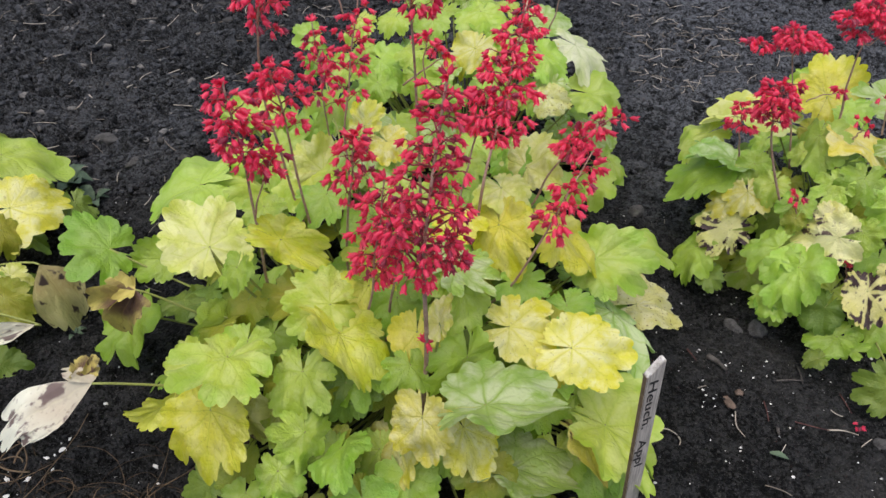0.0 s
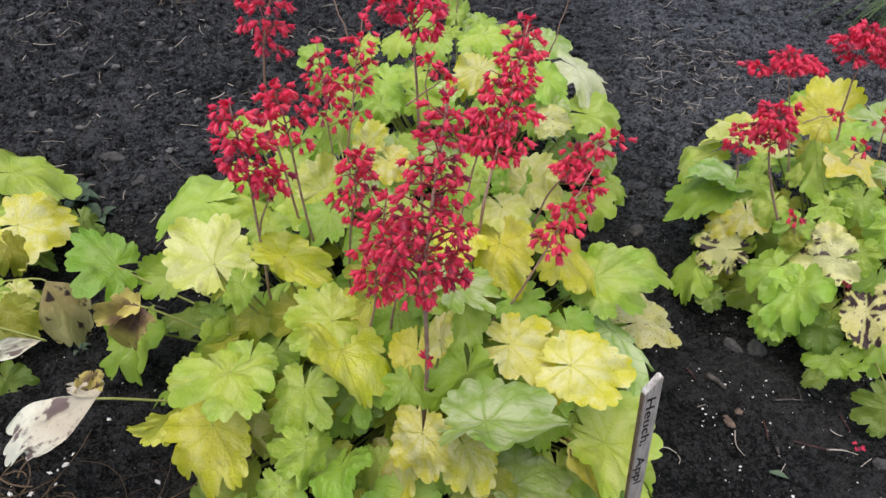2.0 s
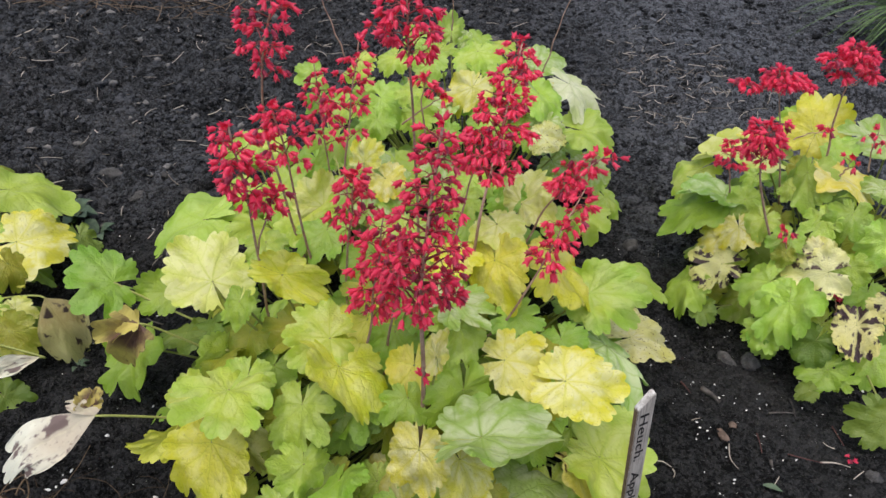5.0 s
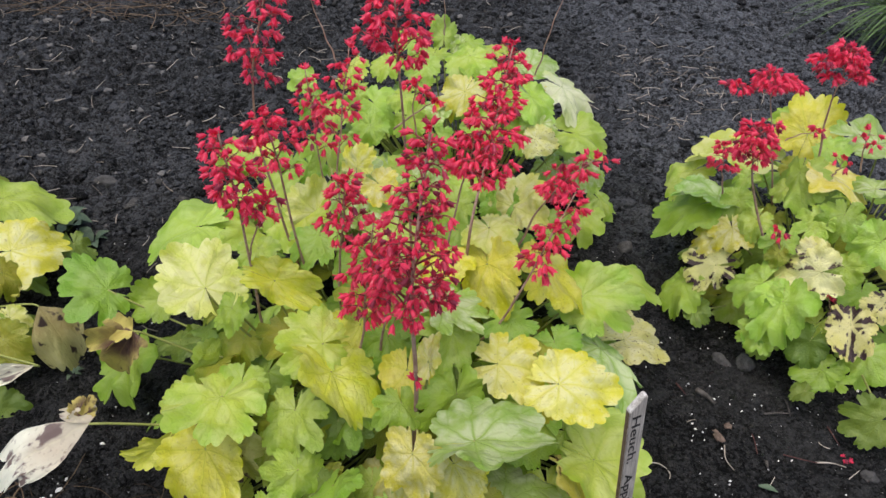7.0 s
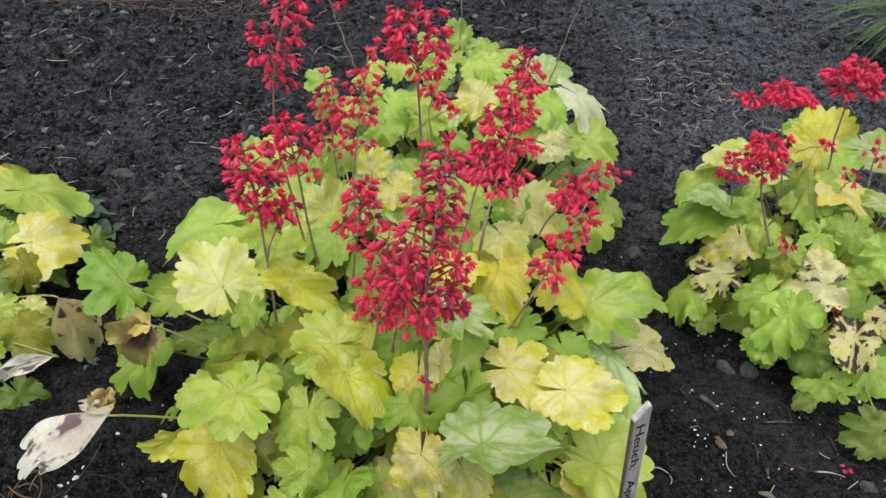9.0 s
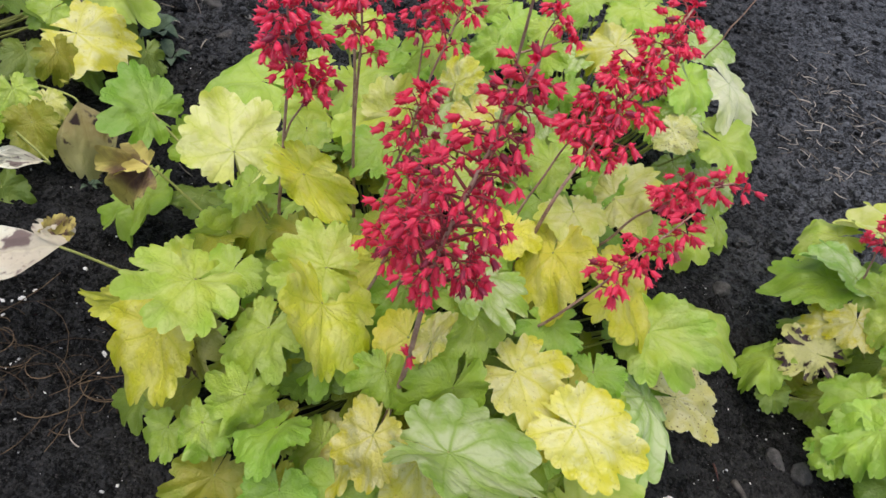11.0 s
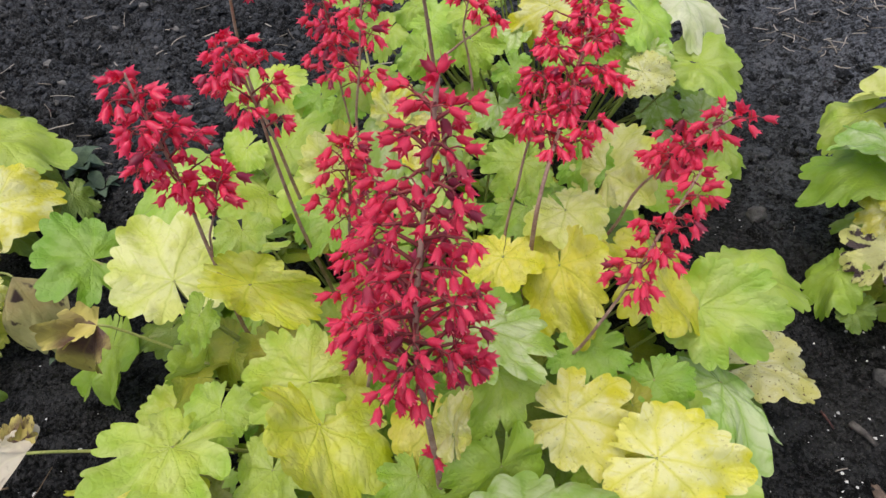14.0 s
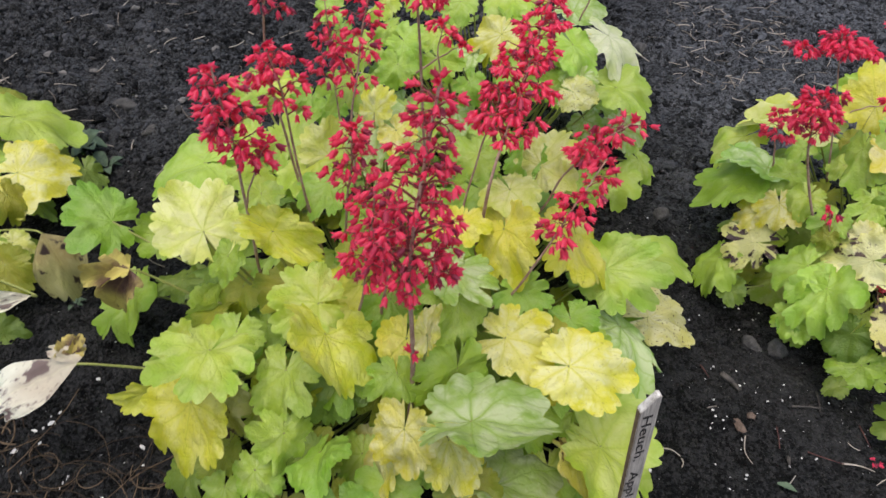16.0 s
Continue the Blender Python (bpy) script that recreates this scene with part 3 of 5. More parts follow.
def flower_stem(owner, points, thick, start, tiers, wide, each, per=5, top=0.3, lean=(0, 0), low=0.95, grow=1.0):
    """A stem through points from base to tip. From the share start of it on, tiers of short branches, each with an umbel of nodding
    bells; wide: reach of the lowest branches, top: share of it left at the tip; lean: the side to which most of them turn;
    low: over 1, more of them sit low; grow: size of the bells."""
    STEMS[0] += 1
    rnd = random.Random(100 + STEMS[0])
    pts = [Vector(p) - owner.location for p in points]
    pts = [pts[0] * 2 - pts[1]] + pts + [pts[-1] * 2 - pts[-2]]
    wig = [rnd.uniform(-1, 1) * 0.0012 for _ in range(4)]

    def at(u):
        n = len(pts) - 3
        i = min(int(u * n), n - 1)
        v = u * n - i
        p0, p1, p2, p3 = pts[i:i + 4]
        p = (p1 * 2 + (p2 - p0) * v + (p0 * 2 - p1 * 5 + p2 * 4 - p3) * v * v + (p1 * 3 - p0 - p2 * 3 + p3) * v ** 3) * 0.5
        return p + Vector((wig[0] * math.sin(9 * u) + wig[1] * math.sin(21 * u), wig[2] * math.sin(8 * u) + wig[3] * math.sin(19 * u), 0))

    stem_mesh, heads = ([], []), []
    join(stem_mesh, rod([at(i / 26) for i in range(27)], [thick * (1 - 0.6 * i / 26) for i in range(27)], 7))
    axis_faces = len(stem_mesh[1])
    for i in range(tiers):
        f = (i + 0.3 * rnd.random()) / tiers
        u = start + (0.98 - start) * f ** low
        root = at(u)
        reach = wide * (1 - (1 - top) * f ** 0.9) * (0.65 + 0.35 * min(1.0, f * 5)) * rnd.uniform(0.65, 1.12)
        ang = i * 2.4 + rnd.uniform(-0.5, 0.5)
        way = Vector((math.cos(ang) + lean[0], math.sin(ang) + lean[1], 0)).normalized()
        tip = root + way * reach + Vector((0, 0, reach * rnd.uniform(0.45, 0.95) * (1 - 0.5 * f)))
        knee = root.lerp(tip, 0.55) + Vector((0, 0, 0.10 * reach))
        join(stem_mesh, rod([root, knee, tip], [thick * 0.40, thick * 0.32, thick * 0.22], 4))
        count = max(2, round(per * (1 - 0.5 * f) + rnd.uniform(-1, 1)))
        for j in range(count):
            hub = tip if j % 3 else knee.lerp(tip, 0.25)
            turn = ang + (j - (count - 1) / 2) * 1.5 / max(1, count - 1) * 2 + rnd.gauss(0, 0.25)
            out = Vector((math.cos(turn), math.sin(turn), 0))
            stalk = out * rnd.uniform(0.003, 0.0065) + Vector((0, 0, rnd.uniform(-0.002, 0.003)))
            p = hub + stalk
            face = out * rnd.uniform(0.25, 0.95) + Vector((0, 0, -0.62 + 0.6 * f * rnd.random())) + Vector([rnd.gauss(0, 0.14) for _ in range(3)])
            heads.append((p, face, rnd.uniform(0.0084, 0.0112) * grow))
            join(stem_mesh, rod([hub, hub + stalk * 0.6 + Vector((0, 0, 0.001)), p], [thick * 0.17, thick * 0.15, thick * 0.14], 3))
    for j in range(3):
        heads.append((at(1.0), Vector((rnd.gauss(0, 0.7), rnd.gauss(0, 0.7), 0.35)), 0.0085))
    stem = link("flower_stem", *stem_mesh, STEM, owner)
    stem.data.materials.append(TWIG_RED)
    for poly in stem.data.polygons[axis_faces:]:
        poly.material_index = 1
    many = ([], [])
    for p, face, size in heads:
        girth = size * rnd.uniform(0.85, 1.05)
        m = Matrix.Translation(p) @ face.to_track_quat("-Z", "Y").to_matrix().to_4x4() @ Matrix.Diagonal((girth, girth, size, 1))
        if each:
            ob = new("bell", BELL_MESH)
            ob.parent, ob.matrix_basis = stem, m
        else:
            join(many, ([m @ Vector(v) for v in BELL_V], BELL_F))
    if not each:
        cluster = tagged(link("panicle", *many, RED, stem), "coral-red bell flowers", kind="stuff")
        cluster.data.materials.append(STAMEN)
        for k, poly in enumerate(cluster.data.polygons):
            poly.material_index = 1 if k % len(BELL_F) >= BELL_RED else 0


def lone_bud(stem_owner, place, size, seed):
    """A few bells that sit close on a stem."""
    rnd = random.Random(seed)
    for k in range(4):
        face = Vector((rnd.gauss(0, 0.8), rnd.gauss(0, 0.8), rnd.gauss(0, 0.5)))
        ob = new("bell", BELL_MESH)
        ob.parent = stem_owner
        ob.matrix_basis = Matrix.Translation(Vector(place) - stem_owner.location) @ face.to_track_quat("-Z", "Y").to_matrix().to_4x4() @ Matrix.Diagonal((size, size, size, 1))


main = plant("heuchera", -0.02, 0.62, "lime and yellow heuchera with spikes of coral-red bells")
back = plant("heuchera", 0.06, 1.06, "lime-green heuchera with few flower stems, behind the largest")
right = plant("heuchera", 0.66, 0.90, "yellowing heuchera with brown-scorched leaves and red flowers")
left = plant("heuchera", -0.78, 0.74, "heuchera with lime and yellow leaves on bare soil")
leaf(main, "cream", 0, (-0.221, 0.577, 0.232), 44, 31, -2, 0.062, 0.96)
leaf(main, "lime", 1, (-0.275, 0.722, 0.199), 96, -10, -1, 0.074, 0.94)
leaf(main, "limeyel", 2, (-0.204, 0.739, 0.179), 102, 34, 6, 0.067, 0.90)
leaf(main, "lime", 3, (-0.166, 0.606, 0.264), -164, -13, -5, 0.029, 0.93)
leaf(main, "yellime", 4, (-0.134, 0.539, 0.280), -83, -35, 39, 0.061, 0.47)
leaf(main, "limeyel", 5, (-0.082, 0.483, 0.252), 98, 6, -33, 0.048, 0.85)
leaf(main, "limeyel", 6, (-0.174, 0.444, 0.218), 175, 13, -3, 0.062, 0.90)
leaf(main, "yellime", 7, (-0.193, 0.421, 0.167), 175, -38, 14, 0.065, 0.92)
leaf(main, "tan", 8, (-0.178, 0.437, 0.156), -140, -13, 44, 0.046, 0.80)
leaf(main, "ochre", 9, (-0.260, 0.457, 0.117), 117, -13, -74, 0.040, 0.63)
leaf(main, "lime", 10, (-0.106, 0.442, 0.203), 178, -28, 20, 0.051, 0.83)
leaf(main, "lime", 11, (-0.101, 0.399, 0.170), -175, -51, -17, 0.038, 0.92)
leaf(main, "yellime", 4, (-0.072, 0.459, 0.239), -146, -15, -29, 0.064, 0.86)
leaf(main, "ochre", 1, (-0.001, 0.468, 0.234), -178, -32, 4, 0.042, 0.73)
leaf(main, "cream", 3, (0.020, 0.437, 0.282), 3, 31, -49, 0.029, 0.66)
leaf(main, "green", 2, (-0.006, 0.440, 0.220), -176, -24, -13, 0.033, 0.91)
leaf(main, "green", 5, (0.046, 0.453, 0.219), 178, -55, -35, 0.050, 0.91)
leaf(main, "yellow", 0, (0.007, 0.398, 0.200), -177, -48, 21, 0.044, 0.92)
leaf(main, "pale", 4, (0.063, 0.405, 0.212), -85, 4, -14, 0.081, 0.72)
leaf(main, "green", 8, (0.116, 0.448, 0.167), -106, -28, 27, 0.044, 0.90)
leaf(main, "yellow", 10, (0.088, 0.498, 0.211), -94, -0, 19, 0.056, 0.82)
leaf(main, "ochre", 11, (0.120, 0.498, 0.176), -169, 0, 45, 0.037, 0.72)
leaf(main, "yellow", 0, (0.146, 0.472, 0.213), -94, -0, 21, 0.060, 0.82)
leaf(main, "pale", 2, (0.213, 0.580, 0.147), -149, 1, -24, 0.077, 0.66)
leaf(main, "dotted", 3, (0.255, 0.627, 0.113), -81, -6, 7, 0.061, 0.75)
leaf(main, "limeyel", 7, (0.191, 0.617, 0.194), -92, 4, 31, 0.069, 0.76)
leaf(main, "lime", 1, (0.258, 0.731, 0.115), -93, -3, -15, 0.077, 0.92)
leaf(main, "yellime", 5, (0.154, 0.636, 0.224), -162, -12, -35, 0.069, 0.80)
leaf(main, "yellime", 0, (0.078, 0.592, 0.261), -167, -22, 42, 0.058, 0.83)
leaf(main, "cream", 1, (0.080, 0.632, 0.278), -140, -12, 4, 0.036, 1.05)
leaf(main, "cream", 1, (0.115, 0.711, 0.248), -33, 39, -12, 0.055, 0.89)
leaf(main, "green", 0, (0.102, 0.731, 0.248), 140, -41, 13, 0.040, 0.84)
leaf(main, "pale", 6, (0.031, 0.519, 0.274), -97, -13, 2, 0.052, 0.79)
leaf(main, "lime", 7, (0.040, 0.499, 0.258), 170, -32, -39, 0.043, 0.96)
leaf(main, "cream", 8, (-0.129, 0.747, 0.206), -8, 61, 30, 0.049, 1.00)
leaf(main, "limeyel", 3, (-0.144, 0.744, 0.202), 164, -15, 18, 0.056, 0.95)
leaf(main, "lime", 9, (-0.249, 0.860, 0.215), 119, -13, -4, 0.040, 1.08)
leaf(main, "limeyel", 1, (-0.242, 0.889, 0.205), -138, -14, 10, 0.050, 0.99)
leaf(main, "green", 2, (-0.182, 0.876, 0.200), 160, -23, -23, 0.030, 0.99)
leaf(main, "green", 5, (-0.157, 0.864, 0.200), -135, -34, 5, 0.029, 0.99)
leaf(main, "limeyel", 7, (-0.205, 0.806, 0.180), 168, -30, -14, 0.029, 0.99)
leaf(main, "lime", 9, (-0.200, 0.798, 0.191), -132, -6, 18, 0.059, 0.99)
leaf(main, "yellow", 10, (-0.075, 0.748, 0.274), -8, 59, -21, 0.035, 0.86)
leaf(main, "pale", 11, (-0.065, 0.747, 0.259), -148, -15, 10, 0.058, 0.99)
leaf(main, "green", 2, (-0.117, 0.830, 0.257), 156, -13, -10, 0.044, 0.99)
leaf(main, "yellow", 3, (-0.049, 0.736, 0.261), -134, -24, 17, 0.030, 0.99)
leaf(main, "lime", 1, (-0.228, 0.769, 0.212), 133, -27, -17, 0.030, 1.08)
leaf(main, "green", 10, (-0.402, 0.700, 0.108), 114, 27, -22, 0.066, 0.99)
leaf(main, "green", 4, (-0.341, 0.708, 0.086), 102, 2, -45, 0.045, 0.89)
leaf(main, "dkgreen", 5, (-0.292, 0.631, 0.091), 162, 14, 7, 0.043, 0.87)
leaf(main, "lime", 8, (-0.220, 0.566, 0.136), 146, -49, -73, 0.043, 0.86)
leaf(main, "green", 9, (-0.353, 0.616, 0.075), 179, -35, 31, 0.067, 0.91)
leaf(main, "lime", 2, (-0.144, 0.590, 0.200), 153, 14, 31, 0.043, 0.89)
leaf(main, "dkgreen", 3, (-0.067, 0.443, 0.187), 174, -42, -1, 0.043, 0.99)
leaf(main, "green", 1, (-0.068, 0.392, 0.155), 170, 10, 35, 0.044, 0.90)
leaf(main, "limeyel", 9, (0.191, 0.450, 0.120), -110, -21, 3, 0.077, 0.96)
leaf(main, "olive", 2, (0.188, 0.463, 0.112), 119, -17, -29, 0.032, 0.90)
leaf(main, "limeyel", 11, (-0.126, 0.379, 0.135), -170, -39, 9, 0.032, 0.93)
leaf(main, "yellow", 0, (0.045, 0.414, 0.162), -149, -22, -2, 0.048, 0.83)
leaf(main, "dkgreen", 6, (-0.075, 0.399, 0.145), 155, -38, -14, 0.028, 0.99)
leaf(main, "yellow", 7, (-0.017, 0.420, 0.137), 163, -35, 35, 0.054, 0.90)
leaf(main, "green", 3, (-0.047, 0.364, 0.118), -166, -38, 3, 0.035, 1.08)
leaf(main, "pale", 4, (0.094, 0.404, 0.110), -97, -3, -19, 0.074, 0.83)
leaf(main, "yelburnt", 4, (0.167, 0.432, 0.116), -152, -11, -26, 0.051, 0.77)
leaf(main, "green", 0, (-0.042, 0.805, 0.240), -165, -18, -1, 0.037, 1.08)
leaf(main, "lime", 2, (0.045, 0.712, 0.256), 142, -25, -20, 0.035, 1.08)
leaf(main, "green", 6, (0.101, 0.549, 0.223), -152, -26, 9, 0.033, 1.08)
leaf(main, "green", 1, (0.152, 0.547, 0.192), -153, -25, 14, 0.033, 1.08)
leaf(main, "ochre", 5, (-0.052, 0.531, 0.229), 159, -26, -3, 0.044, 0.90)
leaf(main, "green", 9, (-0.023, 0.519, 0.225), -149, -24, 10, 0.039, 0.99)
leaf(main, "green", 0, (-0.181, 0.537, 0.243), 169, -33, 22, 0.029, 0.94)
leaf(main, "yellow", 7, (0.090, 0.644, 0.243), -154, -12, 7, 0.034, 0.81)
leaf(main, "lime", 0, (-0.191, 1.076, 0.220), 115, -10, -36, 0.031, 0.99)
flower_stem(main, [(-0.165, 0.600, 0.090), (-0.159, 0.553, 0.200), (-0.154, 0.540, 0.330), (-0.157, 0.531, 0.452)], 0.0021, 0.75, 23, 0.026, False, 5, 0.35)
flower_stem(main, [(-0.155, 0.541, 0.305), (-0.141, 0.540, 0.350), (-0.126, 0.540, 0.380)], 0.0010, 0.55, 5, 0.012, False, 4, 0.6)
flower_stem(main, [(-0.120, 0.650, 0.120), (-0.128, 0.630, 0.241), (-0.136, 0.630, 0.346), (-0.146, 0.621, 0.422)], 0.0019, 0.66, 14, 0.028, False, 6, 0.35)
flower_stem(main, [(-0.150, 0.720, 0.100), (-0.168, 0.712, 0.250), (-0.174, 0.706, 0.390), (-0.144, 0.700, 0.515)], 0.0020, 0.70, 19, 0.030, False, 6, 0.55, (0.2, 0))
flower_stem(main, [(-0.110, 0.760, 0.100), (-0.125, 0.787, 0.250), (-0.133, 0.790, 0.380)], 0.0015, 0.58, 19, 0.024, False, 4, 0.25)
flower_stem(main, [(-0.085, 0.690, 0.120), (-0.090, 0.700, 0.290), (-0.074, 0.740, 0.434)], 0.0017, 0.62, 14, 0.028, False, 5, 0.2)
flower_stem(main, [(0.000, 0.660, 0.120), (-0.008, 0.625, 0.360), (-0.014, 0.600, 0.544)], 0.0020, 0.80, 18, 0.034, False, 6, 0.55)
flower_stem(main, [(-0.080, 0.610, 0.110), (-0.082, 0.600, 0.225), (-0.070, 0.592, 0.320), (-0.062, 0.587, 0.372)], 0.0017, 0.52, 21, 0.026, True, 4, 0.16)
flower_stem(main, [(0.004, 0.450, 0.100), (0.009, 0.436, 0.240), (0.006, 0.432, 0.370), (0.020, 0.462, 0.503)], 0.0027, 0.60, 58, 0.037, True, 7, 0.30, (-0.1, 0), 1.35, 0.82)
flower_stem(main, [(0.030, 0.610, 0.090), (0.054, 0.613, 0.226), (0.064, 0.620, 0.322), (0.105, 0.790, 0.418)], 0.0025, 0.70, 44, 0.038, False, 7, 0.35, (0, 0.2))
flower_stem(main, [(0.020, 0.610, 0.150), (0.043, 0.640, 0.290), (0.062, 0.665, 0.370)], 0.0016, 0.72, 10, 0.021, False, 5, 0.5)
flower_stem(main, [(0.050, 0.590, 0.120), (0.088, 0.545, 0.215), (0.119, 0.545, 0.298), (0.158, 0.590, 0.358)], 0.0017, 0.64, 16, 0.014, True, 5, 0.7, (0.35, -0.2))
flower_stem(main, [(0.085, 0.650, 0.130), (0.116, 0.652, 0.237), (0.138, 0.640, 0.310), (0.182, 0.626, 0.374)], 0.0017, 0.68, 14, 0.014, True, 5, 0.8, (0.2, -0.2))
flower_stem(main, [(-0.060, 0.500, 0.130), (-0.046, 0.500, 0.250), (-0.028, 0.500, 0.385)], 0.0018, 0.55, 24, 0.024, True, 5, 0.4)
flower_stem(main, [(-0.040, 0.520, 0.130), (-0.024, 0.500, 0.260), (-0.012, 0.500, 0.350)], 0.0018, 0.62, 7, 0.020, False, 5, 0.6)
flower_stem(main, [(-0.001, 0.750, 0.300), (-0.006, 0.750, 0.355), (-0.002, 0.750, 0.388)], 0.0012, 0.72, 4, 0.014, False, 4, 0.5)
flower_stem(main, [(-0.029, 0.750, 0.327), (0.001, 0.750, 0.353), (0.020, 0.750, 0.366)], 0.0012, 0.80, 2, 0.010, False, 4, 0.6)
leaf(main, "lime", 8, (0.020, 0.600, 0.225), 150, -20, 0, 0.045, 0.95)
leaf(main, "green", 2, (0.050, 0.680, 0.235), -120, -15, 8, 0.045, 1.00)
leaf(main, "limeyel", 6, (-0.020, 0.660, 0.245), 170, -10, -6, 0.045, 1.00)
leaf(main, "green", 1, (-0.060, 0.620, 0.235), 120, -15, 0, 0.040, 1.00)
leaf(main, "lime", 7, (-0.110, 0.660, 0.240), 160, -18, 5, 0.042, 0.95)
leaf(main, "yellime", 9, (0.036, 0.600, 0.258), 172, -22, 0, 0.036, 0.95)
leaf(main, "dry", 12, (-0.317, 0.580, 0.160), 146, -28, -24, 0.054, 0.72)
leaf(main, "bleach", 13, (-0.326, 0.463, 0.146), 121, -3, -23, 0.100, 0.62)
# the bleached leaf's curled brown remains, built as a leaf of its own
leaf(main, "dry", 12, (-0.334, 0.470, 0.150), 25, 38, 10, 0.024, 0.8, False)
leaf(main, "dkgreen", 4, (0.086, 0.416, 0.040), -105, 2, 3, 0.030, 0.90)
leaf(back, "lime", 1, (-0.141, 1.060, 0.177), 143, -27, -6, 0.043, 0.90)
leaf(back, "lime", 2, (-0.078, 1.008, 0.218), -138, -13, 33, 0.052, 0.90)
leaf(back, "green", 3, (-0.081, 0.971, 0.202), 170, -40, -1, 0.039, 0.90)
leaf(back, "lime", 4, (-0.004, 1.068, 0.254), 148, -34, -21, 0.040, 0.91)
leaf(back, "lime", 6, (0.066, 1.189, 0.238), -114, -9, 10, 0.034, 0.90)
leaf(back, "limeyel", 7, (0.122, 1.181, 0.224), 56, 17, 1, 0.034, 0.90)
leaf(back, "limeyel", 8, (0.068, 1.085, 0.262), 161, -17, 5, 0.051, 0.94)
leaf(back, "yellow", 9, (0.059, 0.995, 0.248), 139, -41, 3, 0.052, 0.87)
leaf(back, "lime", 10, (-0.025, 1.174, 0.242), 83, 6, -28, 0.034, 0.90)
leaf(back, "limeyel", 11, (-0.122, 1.131, 0.220), 126, -35, -1, 0.038, 0.90)
leaf(back, "lime", 0, (0.157, 0.990, 0.244), -136, -31, 1, 0.052, 0.86)
leaf(back, "dotted", 1, (0.162, 0.930, 0.208), -107, -7, 35, 0.037, 0.85)
leaf(back, "silver", 2, (0.210, 1.040, 0.235), -117, -19, -3, 0.070, 0.86)
leaf(back, "lime", 3, (0.226, 0.971, 0.195), -106, -8, 12, 0.060, 0.87)
leaf(back, "pale", 4, (0.162, 1.096, 0.239), -105, -7, 11, 0.055, 0.86)
leaf(back, "green", 5, (-0.024, 0.960, 0.222), -138, -22, 50, 0.041, 0.90)
leaf(back, "lime", 6, (0.107, 1.040, 0.243), 129, -14, -26, 0.035, 0.90)
leaf(back, "yellow", 7, (0.175, 1.020, 0.232), -108, -23, 23, 0.025, 0.90)
leaf(back, "lime", 8, (-0.067, 1.161, 0.214), 158, -19, 4, 0.041, 0.90)
leaf(back, "lime", 9, (0.009, 1.134, 0.239), 157, -18, 5, 0.041, 0.90)
leaf(back, "pale", 10, (0.176, 0.965, 0.215), 140, -22, -23, 0.036, 0.90)
leaf(back, "lime", 11, (-0.105, 1.062, 0.208), 97, -26, -29, 0.031, 0.90)
leaf(back, "green", 0, (-0.186, 1.099, 0.166), 112, -34, -18, 0.037, 0.90)
leaf(back, "lime", 1, (0.079, 0.947, 0.227), -137, -19, 27, 0.038, 0.90)
leaf(back, "green", 2, (0.022, 0.923, 0.212), -141, -36, 34, 0.033, 0.90)
leaf(back, "lime", 3, (-0.030, 1.000, 0.233), 147, -12, -7, 0.029, 0.90)
leaf(back, "lime", 5, (0.026, 1.183, 0.248), -6, 53, 28, 0.041, 0.81)
leaf(back, "pale", 4, (0.051, 1.189, 0.237), 149, -26, -14, 0.026, 0.54)
flower_stem(back, [(-0.104, 0.850, 0.358), (-0.118, 0.850, 0.401), (-0.138, 0.850, 0.461)], 0.0011, 0.75, 2, 0.017, True, 3, 0.6)
flower_stem(back, [(0.161, 1.000, 0.274), (0.175, 1.000, 0.335), (0.193, 1.000, 0.415)], 0.0012, 0.98, 1, 0.009, True, 3, 0.6)
flower_stem(back, [(0.027, 1.100, 0.288), (0.027, 1.100, 0.324), (0.025, 1.100, 0.392)], 0.0012, 0.9, 1, 0.017, True, 3, 0.6)
leaf(right, "green", 0, (0.417, 0.906, 0.114), 103, -25, 11, 0.078, 0.86)
leaf(right, "limeyel", 1, (0.437, 1.013, 0.105), 104, -29, 10, 0.060, 0.86)
leaf(right, "pale", 3, (0.441, 0.907, 0.131), 67, 7, 9, 0.069, 0.80)
leaf(right, "cream", 3, (0.518, 0.997, 0.143), 63, 1, 7, 0.104, 0.86)
leaf(right, "yellow", 2, (0.517, 1.040, 0.153), -69, -4, -5, 0.040, 0.90)
leaf(right, "lime", 4, (0.461, 0.882, 0.142), 167, -46, 19, 0.035, 0.92)
leaf(right, "yellow", 5, (0.445, 0.840, 0.124), 179, -31, 27, 0.040, 0.96)
leaf(right, "burnt", 6, (0.425, 0.811, 0.077), 79, -29, -24, 0.051, 0.91)
leaf(right, "burnt2", 7, (0.531, 0.737, 0.133), 63, -25, -47, 0.057, 0.91)
leaf(right, "burnt2", 8, (0.520, 0.760, 0.145), -87, 27, 47, 0.031, 0.90)
leaf(right, "lime", 9, (0.485, 0.717, 0.096), 169, -38, 42, 0.065, 0.85)
leaf(right, "lime", 10, (0.471, 0.754, 0.097), 101, -41, -0, 0.058, 0.83)
leaf(right, "lime", 5, (0.464, 0.709, 0.051), 145, -45, 7, 0.036, 0.90)
leaf(right, "lime", 11, (0.524, 0.862, 0.205), 156, -36, 33, 0.050, 0.92)
leaf(right, "lime", 0, (0.511, 0.861, 0.179), 126, -37, 3, 0.023, 0.90)
leaf(right, "yellime", 4, (0.584, 0.986, 0.193), -39, 52, -1, 0.072, 0.85)
leaf(right, "limeyel", 3, (0.583, 1.027, 0.188), 41, 0, -18, 0.052, 0.63)
leaf(right, "yellow", 1, (0.562, 0.855, 0.209), -129, -12, -3, 0.070, 0.67)
